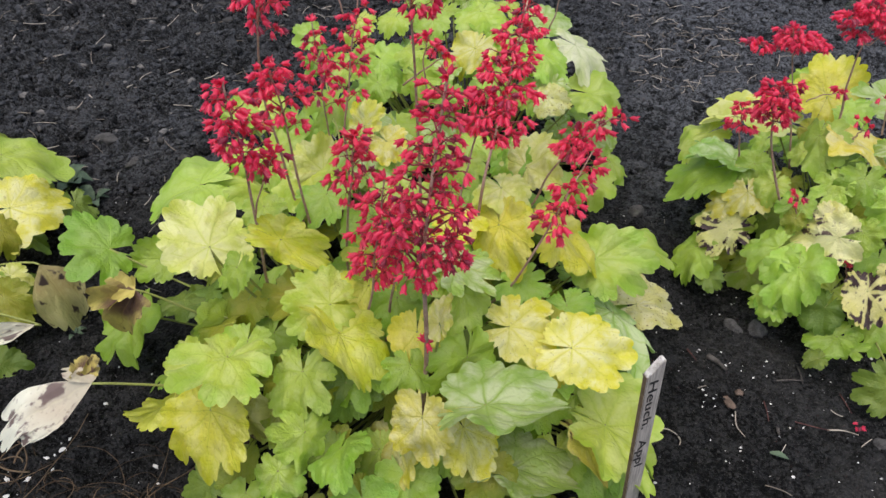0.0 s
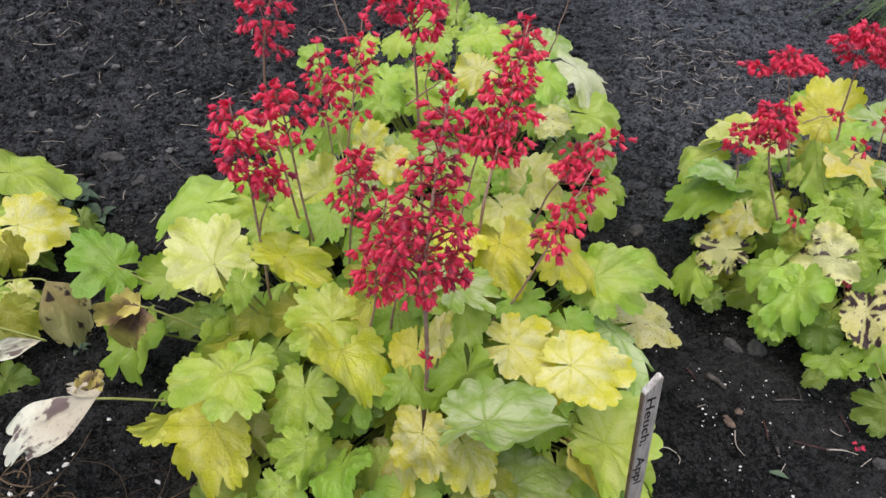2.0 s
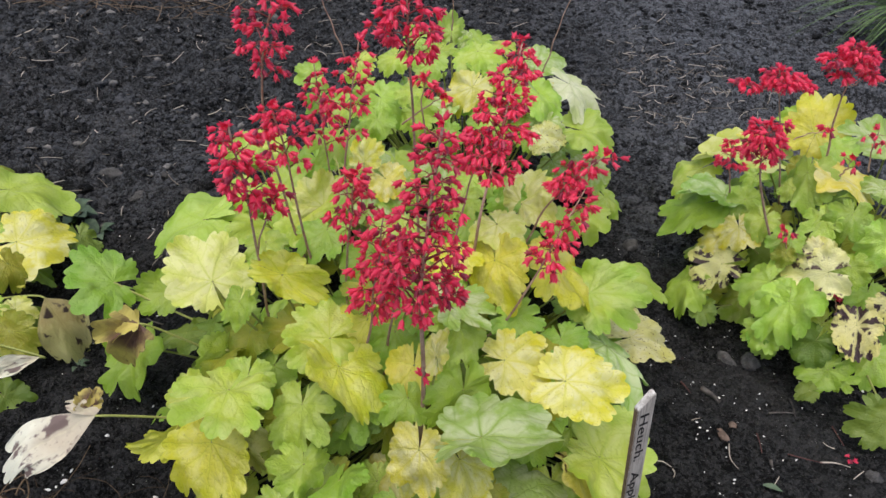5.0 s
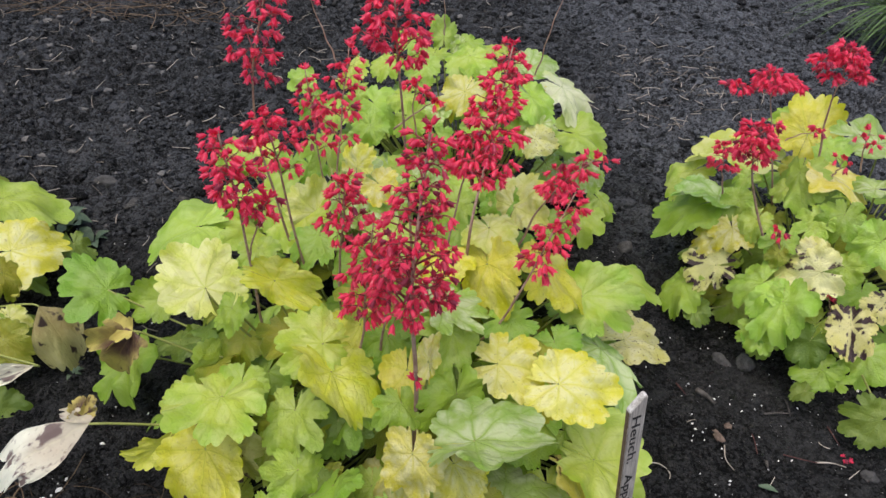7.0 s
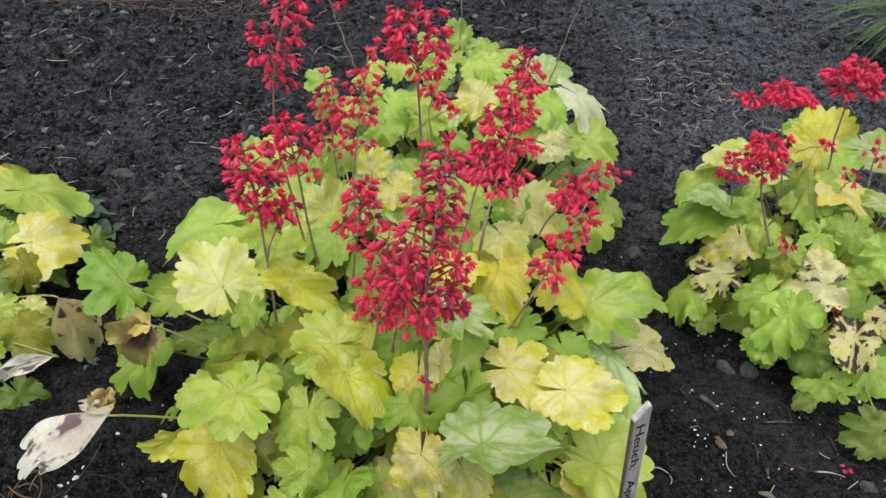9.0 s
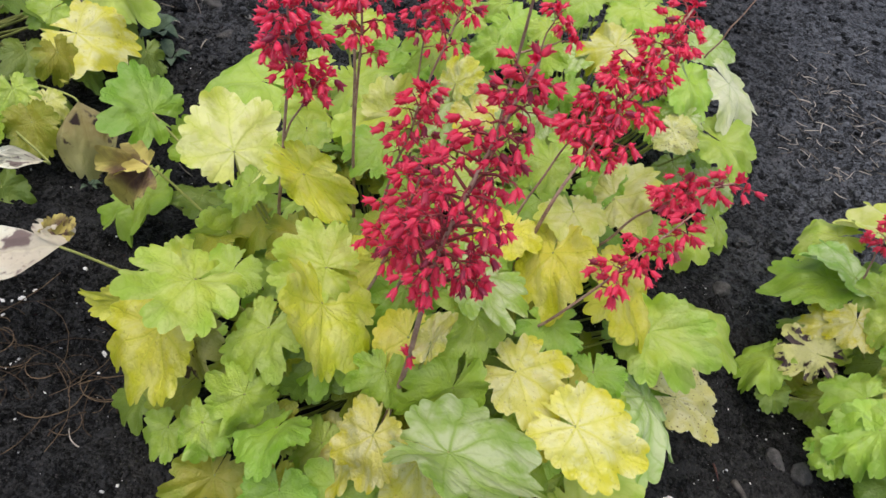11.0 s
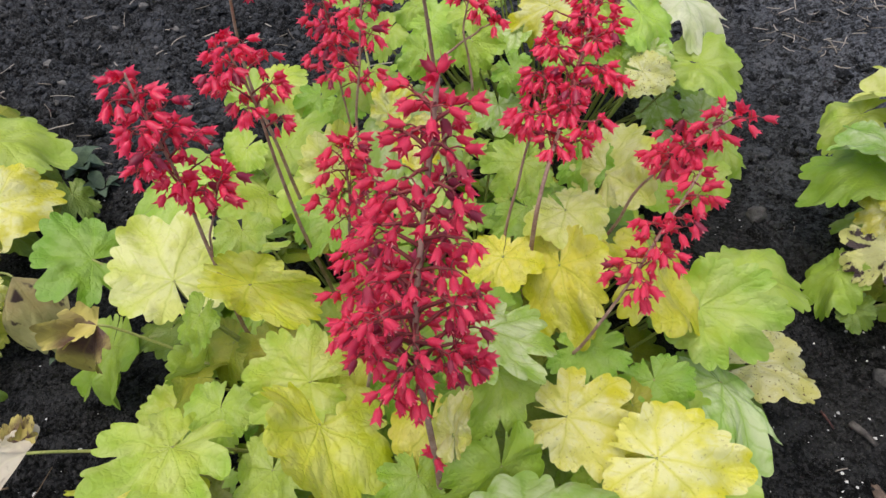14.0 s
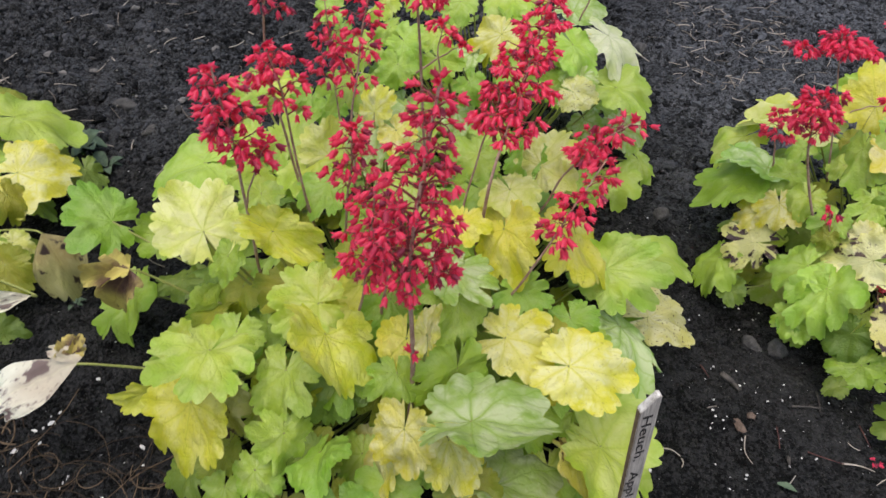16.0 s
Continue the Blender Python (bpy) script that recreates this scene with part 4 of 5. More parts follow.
leaf(right, "green", 2, (0.561, 0.788, 0.190), 141, -43, -4, 0.042, 0.86)
leaf(right, "lime", 3, (0.600, 0.753, 0.173), 87, -39, -44, 0.045, 0.90)
leaf(right, "burnt", 4, (0.562, 0.681, 0.091), 164, -29, 17, 0.051, 0.75)
leaf(right, "green", 5, (0.532, 0.651, 0.038), 86, -25, -29, 0.044, 0.81)
leaf(right, "green", 6, (0.545, 0.641, 0.029), -74, 43, 42, 0.027, 0.90)
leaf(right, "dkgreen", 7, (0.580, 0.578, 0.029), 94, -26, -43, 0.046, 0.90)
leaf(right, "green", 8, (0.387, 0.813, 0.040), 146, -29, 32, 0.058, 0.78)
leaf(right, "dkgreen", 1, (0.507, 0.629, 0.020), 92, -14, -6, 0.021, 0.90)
leaf(right, "pale", 9, (0.658, 0.929, 0.214), 107, 0, -9, 0.068, 0.90)
leaf(right, "pale", 3, (0.612, 0.826, 0.206), 64, -7, -13, 0.037, 0.63)
leaf(right, "burnt", 10, (0.598, 0.691, 0.121), 119, -31, -26, 0.030, 0.90)
leaf(right, "yellow", 2, (0.424, 0.844, 0.099), 78, -29, -31, 0.035, 0.90)
leaf(right, "lime", 3, (0.494, 0.790, 0.144), 126, -40, -15, 0.032, 0.90)
leaf(right, "olive", 0, (0.488, 0.775, 0.132), 136, -52, -2, 0.022, 0.90)
leaf(right, "green", 4, (0.462, 0.710, 0.040), 126, -36, -5, 0.023, 0.90)
leaf(right, "dkgreen", 5, (0.517, 0.678, 0.064), 116, -51, -26, 0.041, 0.90)
leaf(right, "lime", 6, (0.536, 0.798, 0.173), 130, -44, 10, 0.037, 0.90)
leaf(right, "lime", 7, (0.480, 0.913, 0.162), 101, -39, 0, 0.028, 0.90)
leaf(right, "olive", 8, (0.526, 0.902, 0.190), -125, 0, 45, 0.024, 0.90)
leaf(right, "lime", 1, (0.472, 0.833, 0.145), 133, -40, 13, 0.034, 0.90)
leaf(right, "green", 10, (0.556, 0.735, 0.144), -137, -13, 47, 0.033, 0.90)
leaf(right, "lime", 9, (0.583, 0.920, 0.209), -152, -2, 17, 0.039, 0.90)
leaf(right, "dkgreen", 3, (0.401, 0.777, 0.020), -142, -8, 23, 0.028, 0.90)
flower_stem(right, [(0.484, 0.800, 0.116), (0.428, 0.800, 0.237), (0.417, 0.800, 0.316)], 0.002, 0.62, 27, 0.025, True, 6, 0.6)
flower_stem(right, [(0.512, 0.880, 0.136), (0.480, 0.880, 0.240), (0.444, 0.880, 0.348)], 0.0016, 0.86, 17, 0.019, True, 6, 0.6)
flower_stem(right, [(0.454, 0.880, 0.316), (0.430, 0.880, 0.320), (0.407, 0.880, 0.324)], 0.0008, 0.86, 5, 0.010, False, 5, 0.8)
flower_stem(right, [(0.452, 0.880, 0.322), (0.466, 0.880, 0.326), (0.478, 0.880, 0.328)], 0.0008, 0.80, 7, 0.012, False, 5, 0.8)
flower_stem(right, [(0.554, 0.880, 0.205), (0.540, 0.880, 0.285), (0.538, 0.880, 0.381)], 0.0018, 0.85, 20, 0.021, False, 6, 0.6)
flower_stem(right, [(0.539, 0.880, 0.352), (0.520, 0.880, 0.360), (0.504, 0.880, 0.364)], 0.0008, 0.86, 4, 0.010, False, 5, 0.8)
flower_stem(right, [(0.545, 0.880, 0.328), (0.530, 0.880, 0.338), (0.520, 0.880, 0.342)], 0.0008, 0.80, 4, 0.010, False, 5, 0.8)
flower_stem(right, [(0.545, 0.880, 0.328), (0.555, 0.880, 0.338), (0.562, 0.880, 0.342)], 0.0008, 0.80, 4, 0.010, False, 5, 0.8)
flower_stem(right, [(0.425, 0.860, 0.168), (0.415, 0.860, 0.206), (0.406, 0.860, 0.252)], 0.0014, 0.5, 8, 0.016, True, 6, 0.6)
flower_stem(right, [(0.493, 0.780, 0.123), (0.485, 0.780, 0.147), (0.477, 0.780, 0.167)], 0.0012, 0.8, 2, 0.005, False, 3, 0.6)
flower_stem(right, [(0.559, 0.720, 0.065), (0.552, 0.720, 0.086), (0.543, 0.720, 0.105)], 0.0012, 0.5, 2, 0.009, False, 3, 0.6)
flower_stem(right, [(0.486, 0.860, 0.257), (0.508, 0.860, 0.269), (0.529, 0.860, 0.269)], 0.001, 0.8, 2, 0.009, False, 3, 0.6)
flower_stem(right, [(0.605, 0.860, 0.210), (0.595, 0.860, 0.247), (0.593, 0.860, 0.277)], 0.0013, 0.5, 3, 0.014, False, 3, 0.6)
flower_stem(right, [(0.557, 0.840, 0.214), (0.560, 0.840, 0.227), (0.563, 0.840, 0.245)], 0.0012, 0.5, 2, 0.012, False, 3, 0.6)
leaf(left, "lime", 0, (-0.611, 0.871, 0.124), -71, -21, -1, 0.088, 0.85)
leaf(left, "yellow", 1, (-0.557, 0.768, 0.113), -60, -8, 21, 0.077, 0.86)
leaf(left, "olive", 2, (-0.552, 0.727, 0.109), -126, -45, -9, 0.039, 0.85)
leaf(left, "wilt", 14, (-0.484, 0.676, 0.100), -127, -36, 0, 0.088, 0.75)
# dead white edge of a leaf, added as a separate narrow blade
leaf(left, "bleach", 14, (-0.447, 0.577, 0.100), 109, -4, -35, 0.080, 0.30)
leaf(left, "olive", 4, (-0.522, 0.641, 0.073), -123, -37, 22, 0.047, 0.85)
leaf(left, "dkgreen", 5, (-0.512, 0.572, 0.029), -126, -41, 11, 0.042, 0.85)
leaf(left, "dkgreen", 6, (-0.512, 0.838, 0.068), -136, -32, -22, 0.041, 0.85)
leaf(left, "cream", 4, (-0.524, 0.670, 0.083), -118, -41, 4, 0.030, 0.85)
leaf(left, "lime", 8, (-0.594, 0.773, 0.129), 163, -18, -34, 0.037, 0.85)
leaf(left, "yellow", 9, (-0.680, 0.895, 0.125), -116, -24, -5, 0.043, 0.85)
leaf(left, "lime", 10, (-0.555, 0.655, 0.098), -119, -41, 12, 0.039, 0.85)
lone_bud(main, (0.009, 0.432, 0.262), 0.009, 9)
# the dark kinds in these mixes colour in the shade of the gaps
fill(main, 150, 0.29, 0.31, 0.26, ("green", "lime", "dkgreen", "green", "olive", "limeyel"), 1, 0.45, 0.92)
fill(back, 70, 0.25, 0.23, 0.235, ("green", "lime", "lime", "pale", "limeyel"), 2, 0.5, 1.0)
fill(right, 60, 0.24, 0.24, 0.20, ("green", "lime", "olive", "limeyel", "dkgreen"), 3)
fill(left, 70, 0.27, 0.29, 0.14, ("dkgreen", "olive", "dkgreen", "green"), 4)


# ---- soil crumbs, grit, straw ----
def lump(seed, sub=2, rough=0.35):
    bm = bmesh.new()
    bmesh.ops.create_icosphere(bm, subdivisions=sub, radius=1.0)
    for v in bm.verts:
        v.co *= 1 + 2.0 * rough * noise.noise(v.co * 1.4 + Vector((seed * 7.3, 0, 0))) + 0.9 * rough * noise.noise(v.co * 3.1 + Vector((0, seed * 3.7, 0)))
    out = np.array([v.co[:] for v in bm.verts]), [tuple(v.index for v in f.verts) for f in bm.faces]
    bm.free()
    return out


def scatter(name, label, category, material, count, size, area, seed, sub=2, keep=None, flat=0.75, power=2.5, sink=0.25):
    rnd = random.Random(seed)
    bases = [lump(s, sub) for s in range(5)]
    verts, faces, n = [], [], 0
    for i in range(count):
        x, y = rnd.uniform(*area[0]), rnd.uniform(*area[1])
        if keep and not keep(x, y, rnd):
            continue
        s = size[0] + (size[1] - size[0]) * rnd.random() ** power
        base, fs = bases[rnd.randrange(5)]
        m = np.array((Euler([rnd.uniform(0, 6.28) for _ in range(3)]).to_matrix())) * s
        v = base @ m.T * (rnd.uniform(0.55, 1.6), rnd.uniform(0.55, 1.6), flat)
        verts.append(v + (x, y, level(x, y) + s * (flat - sink)))
        faces += [tuple(k + n for k in f) for f in fs]
        n += len(base)
    tagged(link(name, np.concatenate(verts), faces, material, None, sub > 1), label, category, kind="stuff")


def crumbly(x, y, rnd):
    return rnd.random() < 0.35 + 0.65 * (0.5 + 0.5 * noise.noise((x * 2.5, y * 2.5, 9))) and (x < 0.35 or rnd.random() < 0.45)


def patchy(x, y, rnd):
    return (x < 0.3 or y < 0.95 or rnd.random() < 0.4) and rnd.random() < 0.62 + 0.75 * noise.noise((x * 6, y * 6, 21))


def behind(x, y, rnd):
    return (y > 0.85 + 0.2 * rnd.random() or x < -0.55) and crumbly(x, y, rnd)


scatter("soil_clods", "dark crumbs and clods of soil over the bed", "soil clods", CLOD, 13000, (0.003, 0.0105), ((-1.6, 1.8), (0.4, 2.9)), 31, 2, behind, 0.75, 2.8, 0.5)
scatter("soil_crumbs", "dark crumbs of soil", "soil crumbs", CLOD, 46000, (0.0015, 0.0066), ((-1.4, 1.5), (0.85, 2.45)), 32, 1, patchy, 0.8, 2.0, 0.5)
scatter("soil_crumbs", "fine dark crumbs of soil", "soil crumbs", CLOD, 60000, (0.0006, 0.0026), ((-0.75, 0.95), (0.2, 1.0)), 35, 1, patchy, 0.8, 2.2, 0.4)
scatter("soil_crumbs", "loose crumbs and flakes of dark soil", "soil crumbs", CLOD, 5200, (0.0016, 0.0058), ((-0.75, 0.95), (0.2, 1.0)), 38, 1, patchy, 0.55, 2.2, 0.3)
scatter("small_stones", "small grey stones and pale crumbs on the rough soil", "small stones", STONE_PALE, 1500, (0.002, 0.0095), ((-1.5, 0.3), (0.85, 2.3)), 39, 2, patchy, 0.7, 3.0, 0.35)
scatter("white_grit", "small white grains of grit on the soil", "grit", PERLITE, 1700, (0.0004, 0.0017), ((-0.6, 0.8), (0.2, 0.95)), 33, 1, None, 0.8, 2.5)


def straws(name, label, category, material, count, area, seed, length, thick, bend=0.25):
    rnd = random.Random(seed)
    mesh = ([], [])
    for _ in range(count):
        x, y = rnd.uniform(*area[0]), rnd.uniform(*area[1])
        a, n = rnd.uniform(0, 6.28), 10
        ln, curve, rise = rnd.uniform(*length), rnd.uniform(-bend, bend), rnd.uniform(0, 0.12)
        pts, p, z = [], Vector((x, y, 0)), level(x, y) + 0.004
        for i in range(n):
            pts.append((p.x, p.y, z + 0.003 + rise * ln * i / n))
            a += curve * 0.5 + rnd.uniform(-0.2, 0.2) * bend
            p += Vector((math.cos(a), math.sin(a), 0)) * ln / n
        join(mesh, rod(pts, [rnd.uniform(*thick)] * n, 4))
    tagged(link(name, *mesh, material), label, category, kind="stuff")


straws("straw", "pale dry straw bits strewn on the soil", "straw", STRAW, 130, ((0.42, 0.68), (1.32, 1.75)), 46, (0.012, 0.05), (0.0005, 0.0010))
straws("straw", "pale dry straw bits scattered on the soil", "straw", STRAW, 45, ((0.35, 1.3), (1.2, 2.2)), 41, (0.012, 0.06), (0.0004, 0.0009))
straws("straw", "dry grass bits on the crumbly soil", "straw", STRAW, 420, ((-1.4, 0.2), (0.9, 2.2)), 42, (0.010, 0.055), (0.0005, 0.0011))
straws("straw", "thin dry stalk bits on the dark soil", "straw", STRAW, 46, ((-0.5, 0.75), (0.25, 0.95)), 43, (0.008, 0.035), (0.0004, 0.0009))
straws("straw", "brown dry straw lying on the soil", "straw", STRAW_BROWN, 1000, ((-1.5, -0.45), (1.72, 2.6)), 45, (0.03, 0.14), (0.0006, 0.0013))
straws("dry_roots", "tangle of thin dry brown roots on the soil", "roots", ROOT, 44, ((-0.42, -0.24), (0.375, 0.435)), 44, (0.03, 0.12), (0.0003, 0.0008), 0.8)
straws("dry_roots", "few pale dry roots beside the bleached leaf", "roots", ROOT, 14, ((-0.47, -0.41), (0.40, 0.46)), 47, (0.03, 0.07), (0.0005, 0.0011), 0.6)


def stone(name, x, y, sx, sy, sz, turn, material, label, seed):
    base, faces = lump(seed, 3, 0.22)
    ob = link(name, base * (sx, sy, sz), faces, material)
    ob.matrix_basis = pose(x, y, level(x, y) + sz * 0.2, 0, 0, turn)
    tagged(ob, label, "stone", "stones on the bed")


stone("stone", -0.566, 1.072, 0.020, 0.012, 0.011, 5, STONE, "smooth grey stone on crumbly soil", 1)
stone("stone", 0.430, 0.712, 0.008, 0.016, 0.008, 30, STONE, "long pale grey stone beside the scorched plant", 2)
stone("stone", 0.462, 0.706, 0.014, 0.013, 0.012, 60, STONE, "rough grey-brown stone beside the scorched plant", 3)
stone("pebble", 0.390, 0.582, 0.006, 0.0095, 0.004, 20, STONE_RED, "small flat reddish-brown pebble on the soil", 4)
stone("stone", 0.331, 0.939, 0.012, 0.011, 0.010, 20, STONE, "round grey stone between the plants", 5)
stone("stone", 0.349, 1.466, 0.016, 0.013, 0.012, 70, STONE, "dark grey stone at the edge of the plants", 6)
stone("pebble", 0.408, 0.599, 0.0055, 0.0050, 0.004, 10, STONE_RED, "small tan pebble on the dark soil", 7)
stone("pebble", -0.378, 0.536, 0.0025, 0.002, 0.002, 10, PERLITE, "small white pebble on the dark soil", 8)
stone("pebble", 0.559, 0.524, 0.010, 0.008, 0.007, 160, STONE, "small grey pebble by a reddish twig", 9)


def twig(points, thick, material, label):
    pts = [Vector((x, y, level(x, y) + z)) for x, y, z in points]
    curve = bezier(pts[0], pts[1], pts[1], pts[2], 8)
    tagged(link("twig", *rod(curve, [thick * (1 - 0.05 * i) for i in range(9)], 6), material), label, "twig", "twigs on the soil")


twig(((0.379, 0.653, 0.005), (0.389, 0.642, 0.007), (0.399, 0.631, 0.005)), 0.0042, BARK, "short thick piece of grey bark on the soil")
twig(((0.457, 0.612, 0.003), (0.474, 0.614, 0.005), (0.490, 0.614, 0.004)), 0.0014, BARK, "thin grey twig on the soil")
twig(((0.495, 0.640, 0.003), (0.493, 0.627, 0.006), (0.490, 0.609, 0.004)), 0.0015, BARK, "short thin grey twig crossing another")
twig(((0.463, 0.553, 0.003), (0.484, 0.545, 0.005), (0.502, 0.542, 0.004)), 0.0009, REDTWIG, "thin reddish stalk of a fallen flower on the soil")
twig(((0.500, 0.543, 0.003), (0.518, 0.541, 0.006), (0.534, 0.535, 0.004)), 0.0012, STRAW, "pale splinter of wood beside fallen red flowers")
twig(((0.434, 0.584, 0.003), (0.433, 0.570, 0.005), (0.432, 0.555, 0.003)), 0.0010, REDTWIG, "thin red-brown twig lying on dark soil")
twig(((0.537, 0.599, 0.003), (0.538, 0.585, 0.005), (0.541, 0.570, 0.003)), 0.0010, REDTWIG, "thin brown twig near fallen red flowers")
twig(((0.356, 0.668, 0.003), (0.360, 0.658, 0.005), (0.364, 0.648, 0.003)), 0.0012, REDTWIG, "small reddish twig beside the plant")
twig(((0.395, 0.569, 0.003), (0.389, 0.547, 0.005), (0.395, 0.530, 0.003)), 0.0009, STRAW, "pale bent straw on the soil")
twig(((0.291, 0.535, 0.003), (0.302, 0.534, 0.006), (0.311, 0.527, 0.004)), 0.0009, STRAW, "pale dry stalk beside the wooden stake")
twig(((0.312, 0.525, 0.003), (0.313, 0.518, 0.005), (0.310, 0.512, 0.003)), 0.0010, STRAW, "short pale straw bit near the wooden stake")
twig(((0.440, 0.545, 0.003), (0.439, 0.540, 0.004), (0.439, 0.535, 0.003)), 0.0024, BARK, "stubby grey-brown bit of bark on the soil")
twig(((0.30, 0.860, 0.003), (0.335, 0.838, 0.012), (0.352, 0.82, 0.004)), 0.0009, REDTWIG, "thin brown stalk beside a round stone")


def white_grain(x, y, size, seed):
    base, faces = lump(seed, 2, 0.4)
    ob = link("white_grain", base * (size, size * 0.6, size * 0.5), faces, PERLITE, None, False)
    ob.matrix_basis = pose(x, y, level(x, y) + 0.0015 + size * 0.4, 0, 0, seed * 47)
    tagged(ob, "white grain of grit on the dark soil", "grit", "white grains on the soil")


GRAINS = ((0.363, 0.591), (0.358, 0.582), (0.355, 0.575), (0.376, 0.591), (0.371, 0.586), (0.371, 0.576), (0.391, 0.565), (0.388, 0.552), (0.385, 0.514), (0.352, 0.525), (0.507, 0.626),
          (0.533, 0.619), (0.453, 0.642), (0.447, 0.634), (0.399, 0.660), (0.359, 0.647), (0.471, 0.545), (0.455, 0.545), (0.442, 0.580), (0.416, 0.602), (0.429, 0.617))
for k, (x, y) in enumerate(GRAINS):
    white_grain(x, y, (0.0018, 0.0012, 0.0015, 0.0010)[k % 4], k)
for k, (x, y) in enumerate(((-0.446, 0.430), (-0.422, 0.431), (-0.404, 0.446), (-0.410, 0.465), (-0.416, 0.459), (-0.405, 0.473), (-0.404, 0.489), (-0.403, 0.407), (-0.298, 0.462), (-0.436, 0.408))):
    white_grain(x, y, (0.0034, 0.0040, 0.0022, 0.0017)[k % 4], 30 + k)


def small_blade(points, width, material, owner, name="leaf"):
    """A narrow pointed blade along points, keeled along its middle."""
    pts = [Vector(p) for p in points]
    curve = bezier(pts[0], pts[1], pts[1], pts[2], 8)
    side = (pts[2] - pts[0]).cross(Vector((0, 0, 1))).normalized()
    verts, faces = [], []
    for j, p in enumerate(curve):
        w = width * math.sin(math.pi * (0.08 + 0.9 * j / 8)) ** 0.8
        verts += [p - side * w, p - Vector((0, 0, w * 0.35)), p + side * w]
    for j in range(8):
        k = j * 3
        faces += [(k, k + 1, k + 4, k + 3), (k + 1, k + 2, k + 5, k + 4)]
    return link(name, verts, faces, material, owner)


def seedling(x, y, count, size, seed):
    ob = tagged(new("seedling"), "small grey-green weed seedling on bare soil", "weed", "weed seedlings")
    ob.location = (x, y, level(x, y))
    rnd = random.Random(seed)
    for k in range(count):
        a = k * 2.4 + rnd.uniform(-0.4, 0.4)
        out, ln = Vector((math.cos(a), math.sin(a), 0)), size * rnd.uniform(0.6, 1.1)
        small_blade((out * 0.002 + Vector((0, 0, 0.004)), out * ln * 0.5 + Vector((0, 0, ln * rnd.uniform(0.5, 0.9))), out * ln + Vector((0, 0, ln * rnd.uniform(0.2, 0.7)))), ln * 0.26, WEED, ob)


seedling(-0.575, 0.945, 11, 0.042, 61)
seedling(-0.525, 0.905, 8, 0.034, 62)
seedling(-0.450, 0.637, 4, 0.014, 63)
scrap = small_blade([(x, y, level(x, y) + z) for x, y, z in ((0.416, 0.506, 0.005), (0.427, 0.503, 0.009), (0.437, 0.498, 0.005))], 0.0042, WEED, None, "leaf_scrap")
tagged(scrap, "small fallen grey-green leaf scrap on dark soil", "leaf")


def fallen_flower(x, y, seed):
    rnd = random.Random(seed)
    ob = new("fallen_flower", BELL_MESH)
    ob.matrix_basis = pose(x, y, level(x, y) + 0.007, 80 + rnd.uniform(-20, 20), 0, rnd.uniform(0, 360)) @ Matrix.Diagonal((0.006, 0.006, 0.006, 1))
    tagged(ob, "fallen red bell flower on the dark soil", "flower", "fallen flowers")


for k, (x, y) in enumerate(((0.532, 0.551), (0.541, 0.544), (0.535, 0.538), (0.534, 0.546), (0.545, 0.540))):
    fallen_flower(x, y, k)


def grass_clump(x, y, count, seed):
    clump = tagged(new("grass_clump"), "tuft of thin grey-green grass on bare soil", "grass")
    clump.location = (x, y, level(x, y))
    rnd = random.Random(seed)
    for i in range(count):
        a, ln = rnd.uniform(0, 6.28), rnd.uniform(0.16, 0.40)
        out = Vector((math.cos(a), math.sin(a), 0))
        root = out * rnd.uniform(0, 0.035)
        tip = root + out * ln * rnd.uniform(0.4, 0.9) + Vector((0, 0, ln * rnd.uniform(0.05, 0.5)))
        pts = bezier(root, root + Vector((0, 0, ln * 0.5)), root.lerp(tip, 0.6) + Vector((0, 0, ln * 0.35)), tip, 8)
        side = out.cross(Vector((0, 0, 1)))
        verts, faces = [], []
        for j, p in enumerate(pts):
            w = 0.0044 * (1 - (j / 8) ** 2) + 0.0002
            verts += [p - side * w, p - Vector((0, 0, w * 0.5)), p + side * w]
        for j in range(8):
            k = j * 3
            faces += [(k, k + 1, k + 4, k + 3), (k + 1, k + 2, k + 5, k + 4)]
        link("grass_blade", verts, faces, GRASS, clump)


grass_clump(1.195, 1.80, 270, 51)


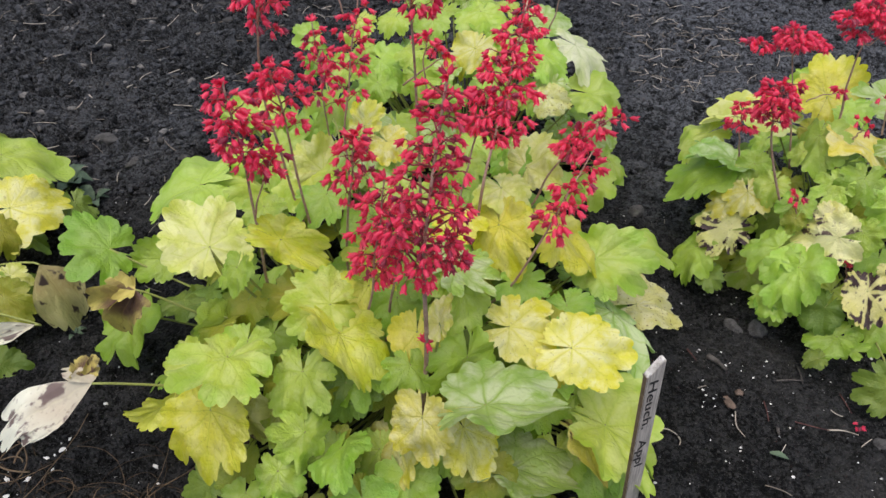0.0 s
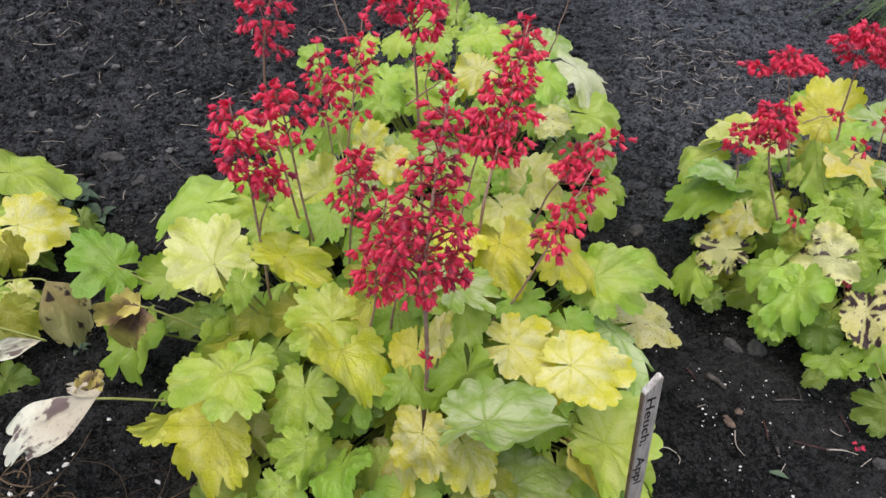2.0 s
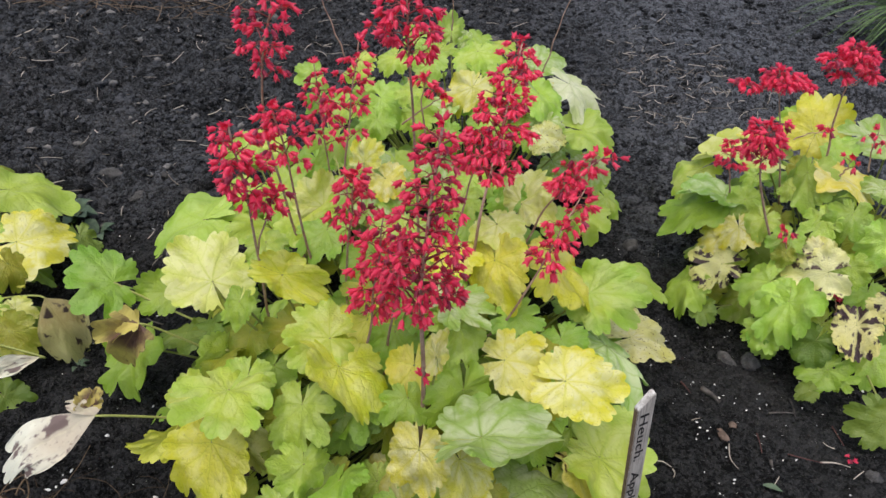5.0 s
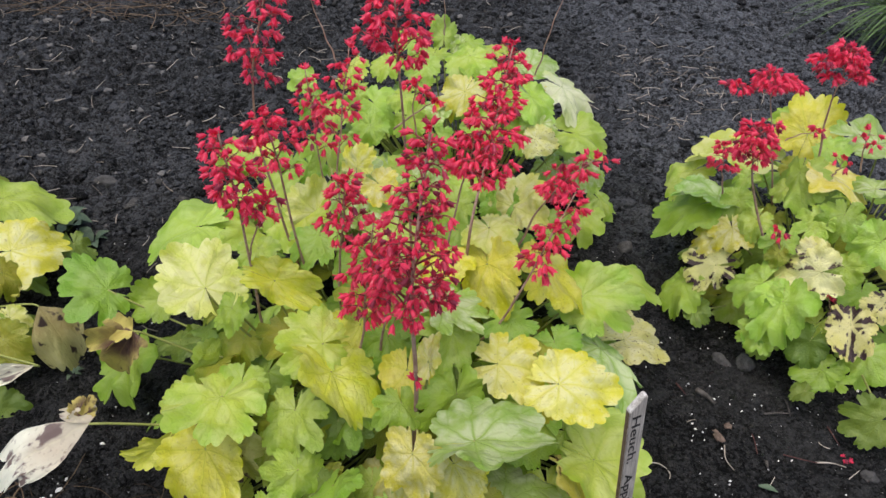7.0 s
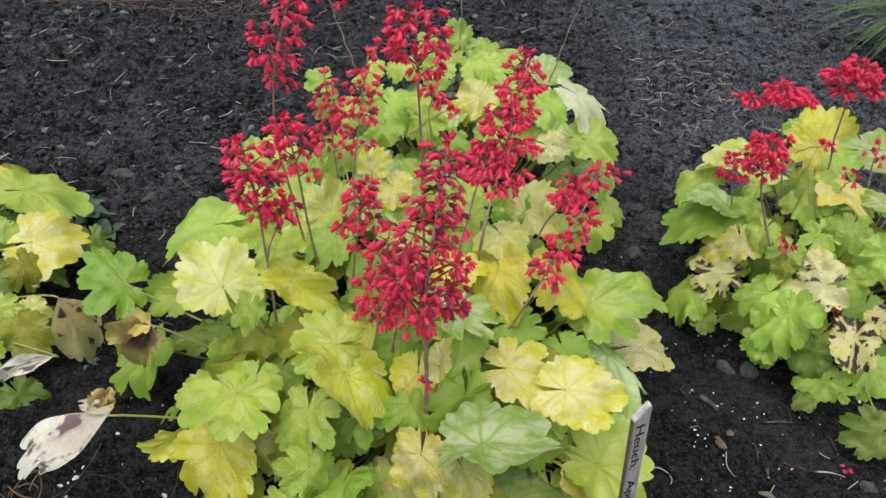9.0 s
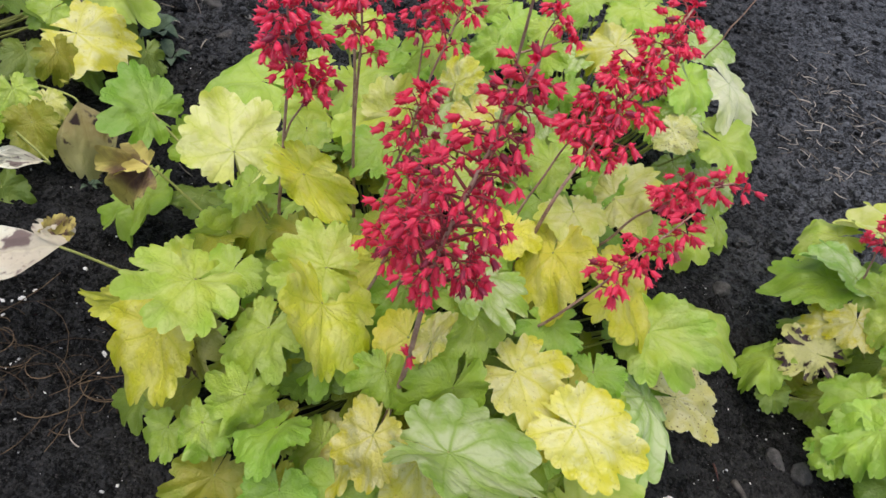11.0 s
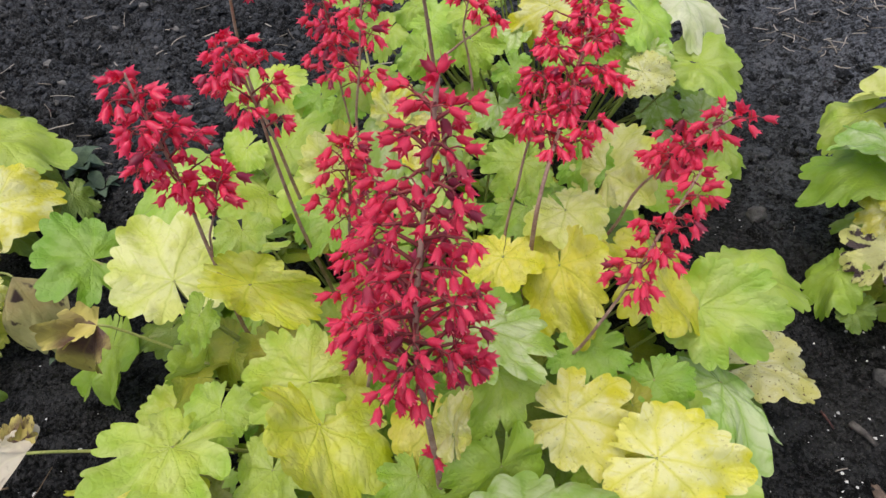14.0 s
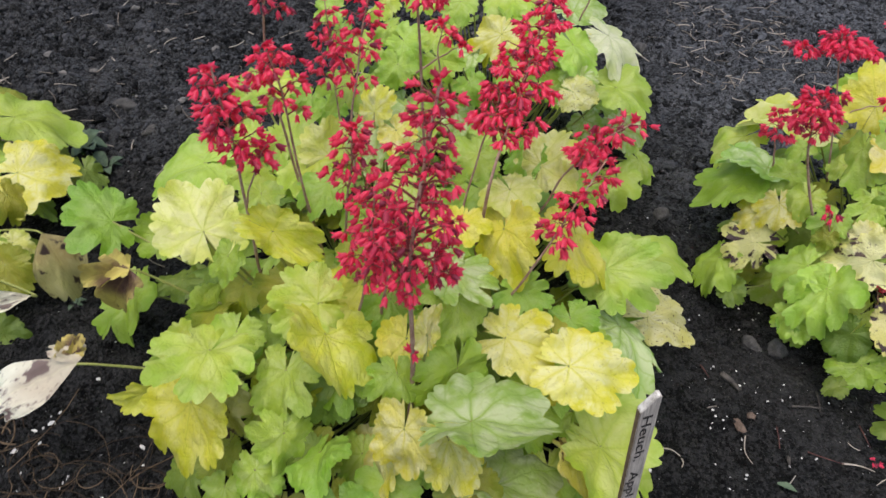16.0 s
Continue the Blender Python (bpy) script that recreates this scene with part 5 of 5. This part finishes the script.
def lettering(text, size, stretch, parent, at):
    curve = bpy.data.curves.new("writing", "FONT")
    curve.body, curve.size, curve.extrude, curve.offset = text, size, 0.00012, 0.00005
    ob = new("writing", curve)
    dg = bpy.context.evaluated_depsgraph_get()
    me = bpy.data.meshes.new_from_object(ob.evaluated_get(dg))
    bpy.data.objects.remove(ob)
    me.materials.clear()
    me.materials.append(INK)
    w = new("writing", me)
    w.parent = parent
    w.matrix_basis = at @ Matrix.Diagonal((stretch, 1, 1, 1))
    tagged(w, "dark handwritten letters")


def plant_label():
    """A flat stake, its top cut at a slant, pushed into the soil; its face looks along -y."""
    w, d, h, cut = 0.0155, 0.006, 0.325, 0.016
    bm = bmesh.new()
    outline = [(-w / 2, -h), (w / 2, -h), (w / 2, -0.001), (w / 2 - 0.003, 0.0), (-w / 2, -cut)]
    rows = [[bm.verts.new((x, y, z)) for x, z in outline] for y in (-d / 2, d / 2)]
    n = len(outline)
    bm.faces.new(rows[0])
    bm.faces.new(rows[1][::-1])
    for i in range(n):
        bm.faces.new((rows[0][i], rows[1][i], rows[1][(i + 1) % n], rows[0][(i + 1) % n])[::-1])
    bmesh.ops.recalc_face_normals(bm, faces=bm.faces)
    bmesh.ops.bevel(bm, geom=bm.edges[:], offset=0.0006, segments=2, affect="EDGES")
    me = bpy.data.meshes.new("plant_label")
    bm.to_mesh(me)
    bm.free()
    for material in (WOOD, WOOD_EDGE, WOOD_TOP):
        me.materials.append(material)
    for poly in me.polygons:
        # upward faces take the whitened wood, so their light is in the colour
        poly.material_index = 2 if poly.normal.z > 0.35 else 1 if abs(poly.normal.x) > 0.8 else 0
    ob = new("plant_label", me)
    ob.matrix_basis = pose(0.187, 0.381, 0.310, 0, 0, 22) @ pose(0, 0, 0, 0, -7, 0)
    tagged(ob, "weathered grey wooden stake with a handwritten plant name", "plant label")
    flat = pose(0, 0, 0, 90) @ pose(0, 0, 0, 0, 0, -90)
    lettering("Heuch.", 0.0115, 2.2, ob, pose(-0.0045, -d / 2 - 0.0002, -0.022) @ flat)
    lettering("Appl", 0.0115, 2.2, ob, pose(-0.0045, -d / 2 - 0.0002, -0.112) @ flat)


plant_label()
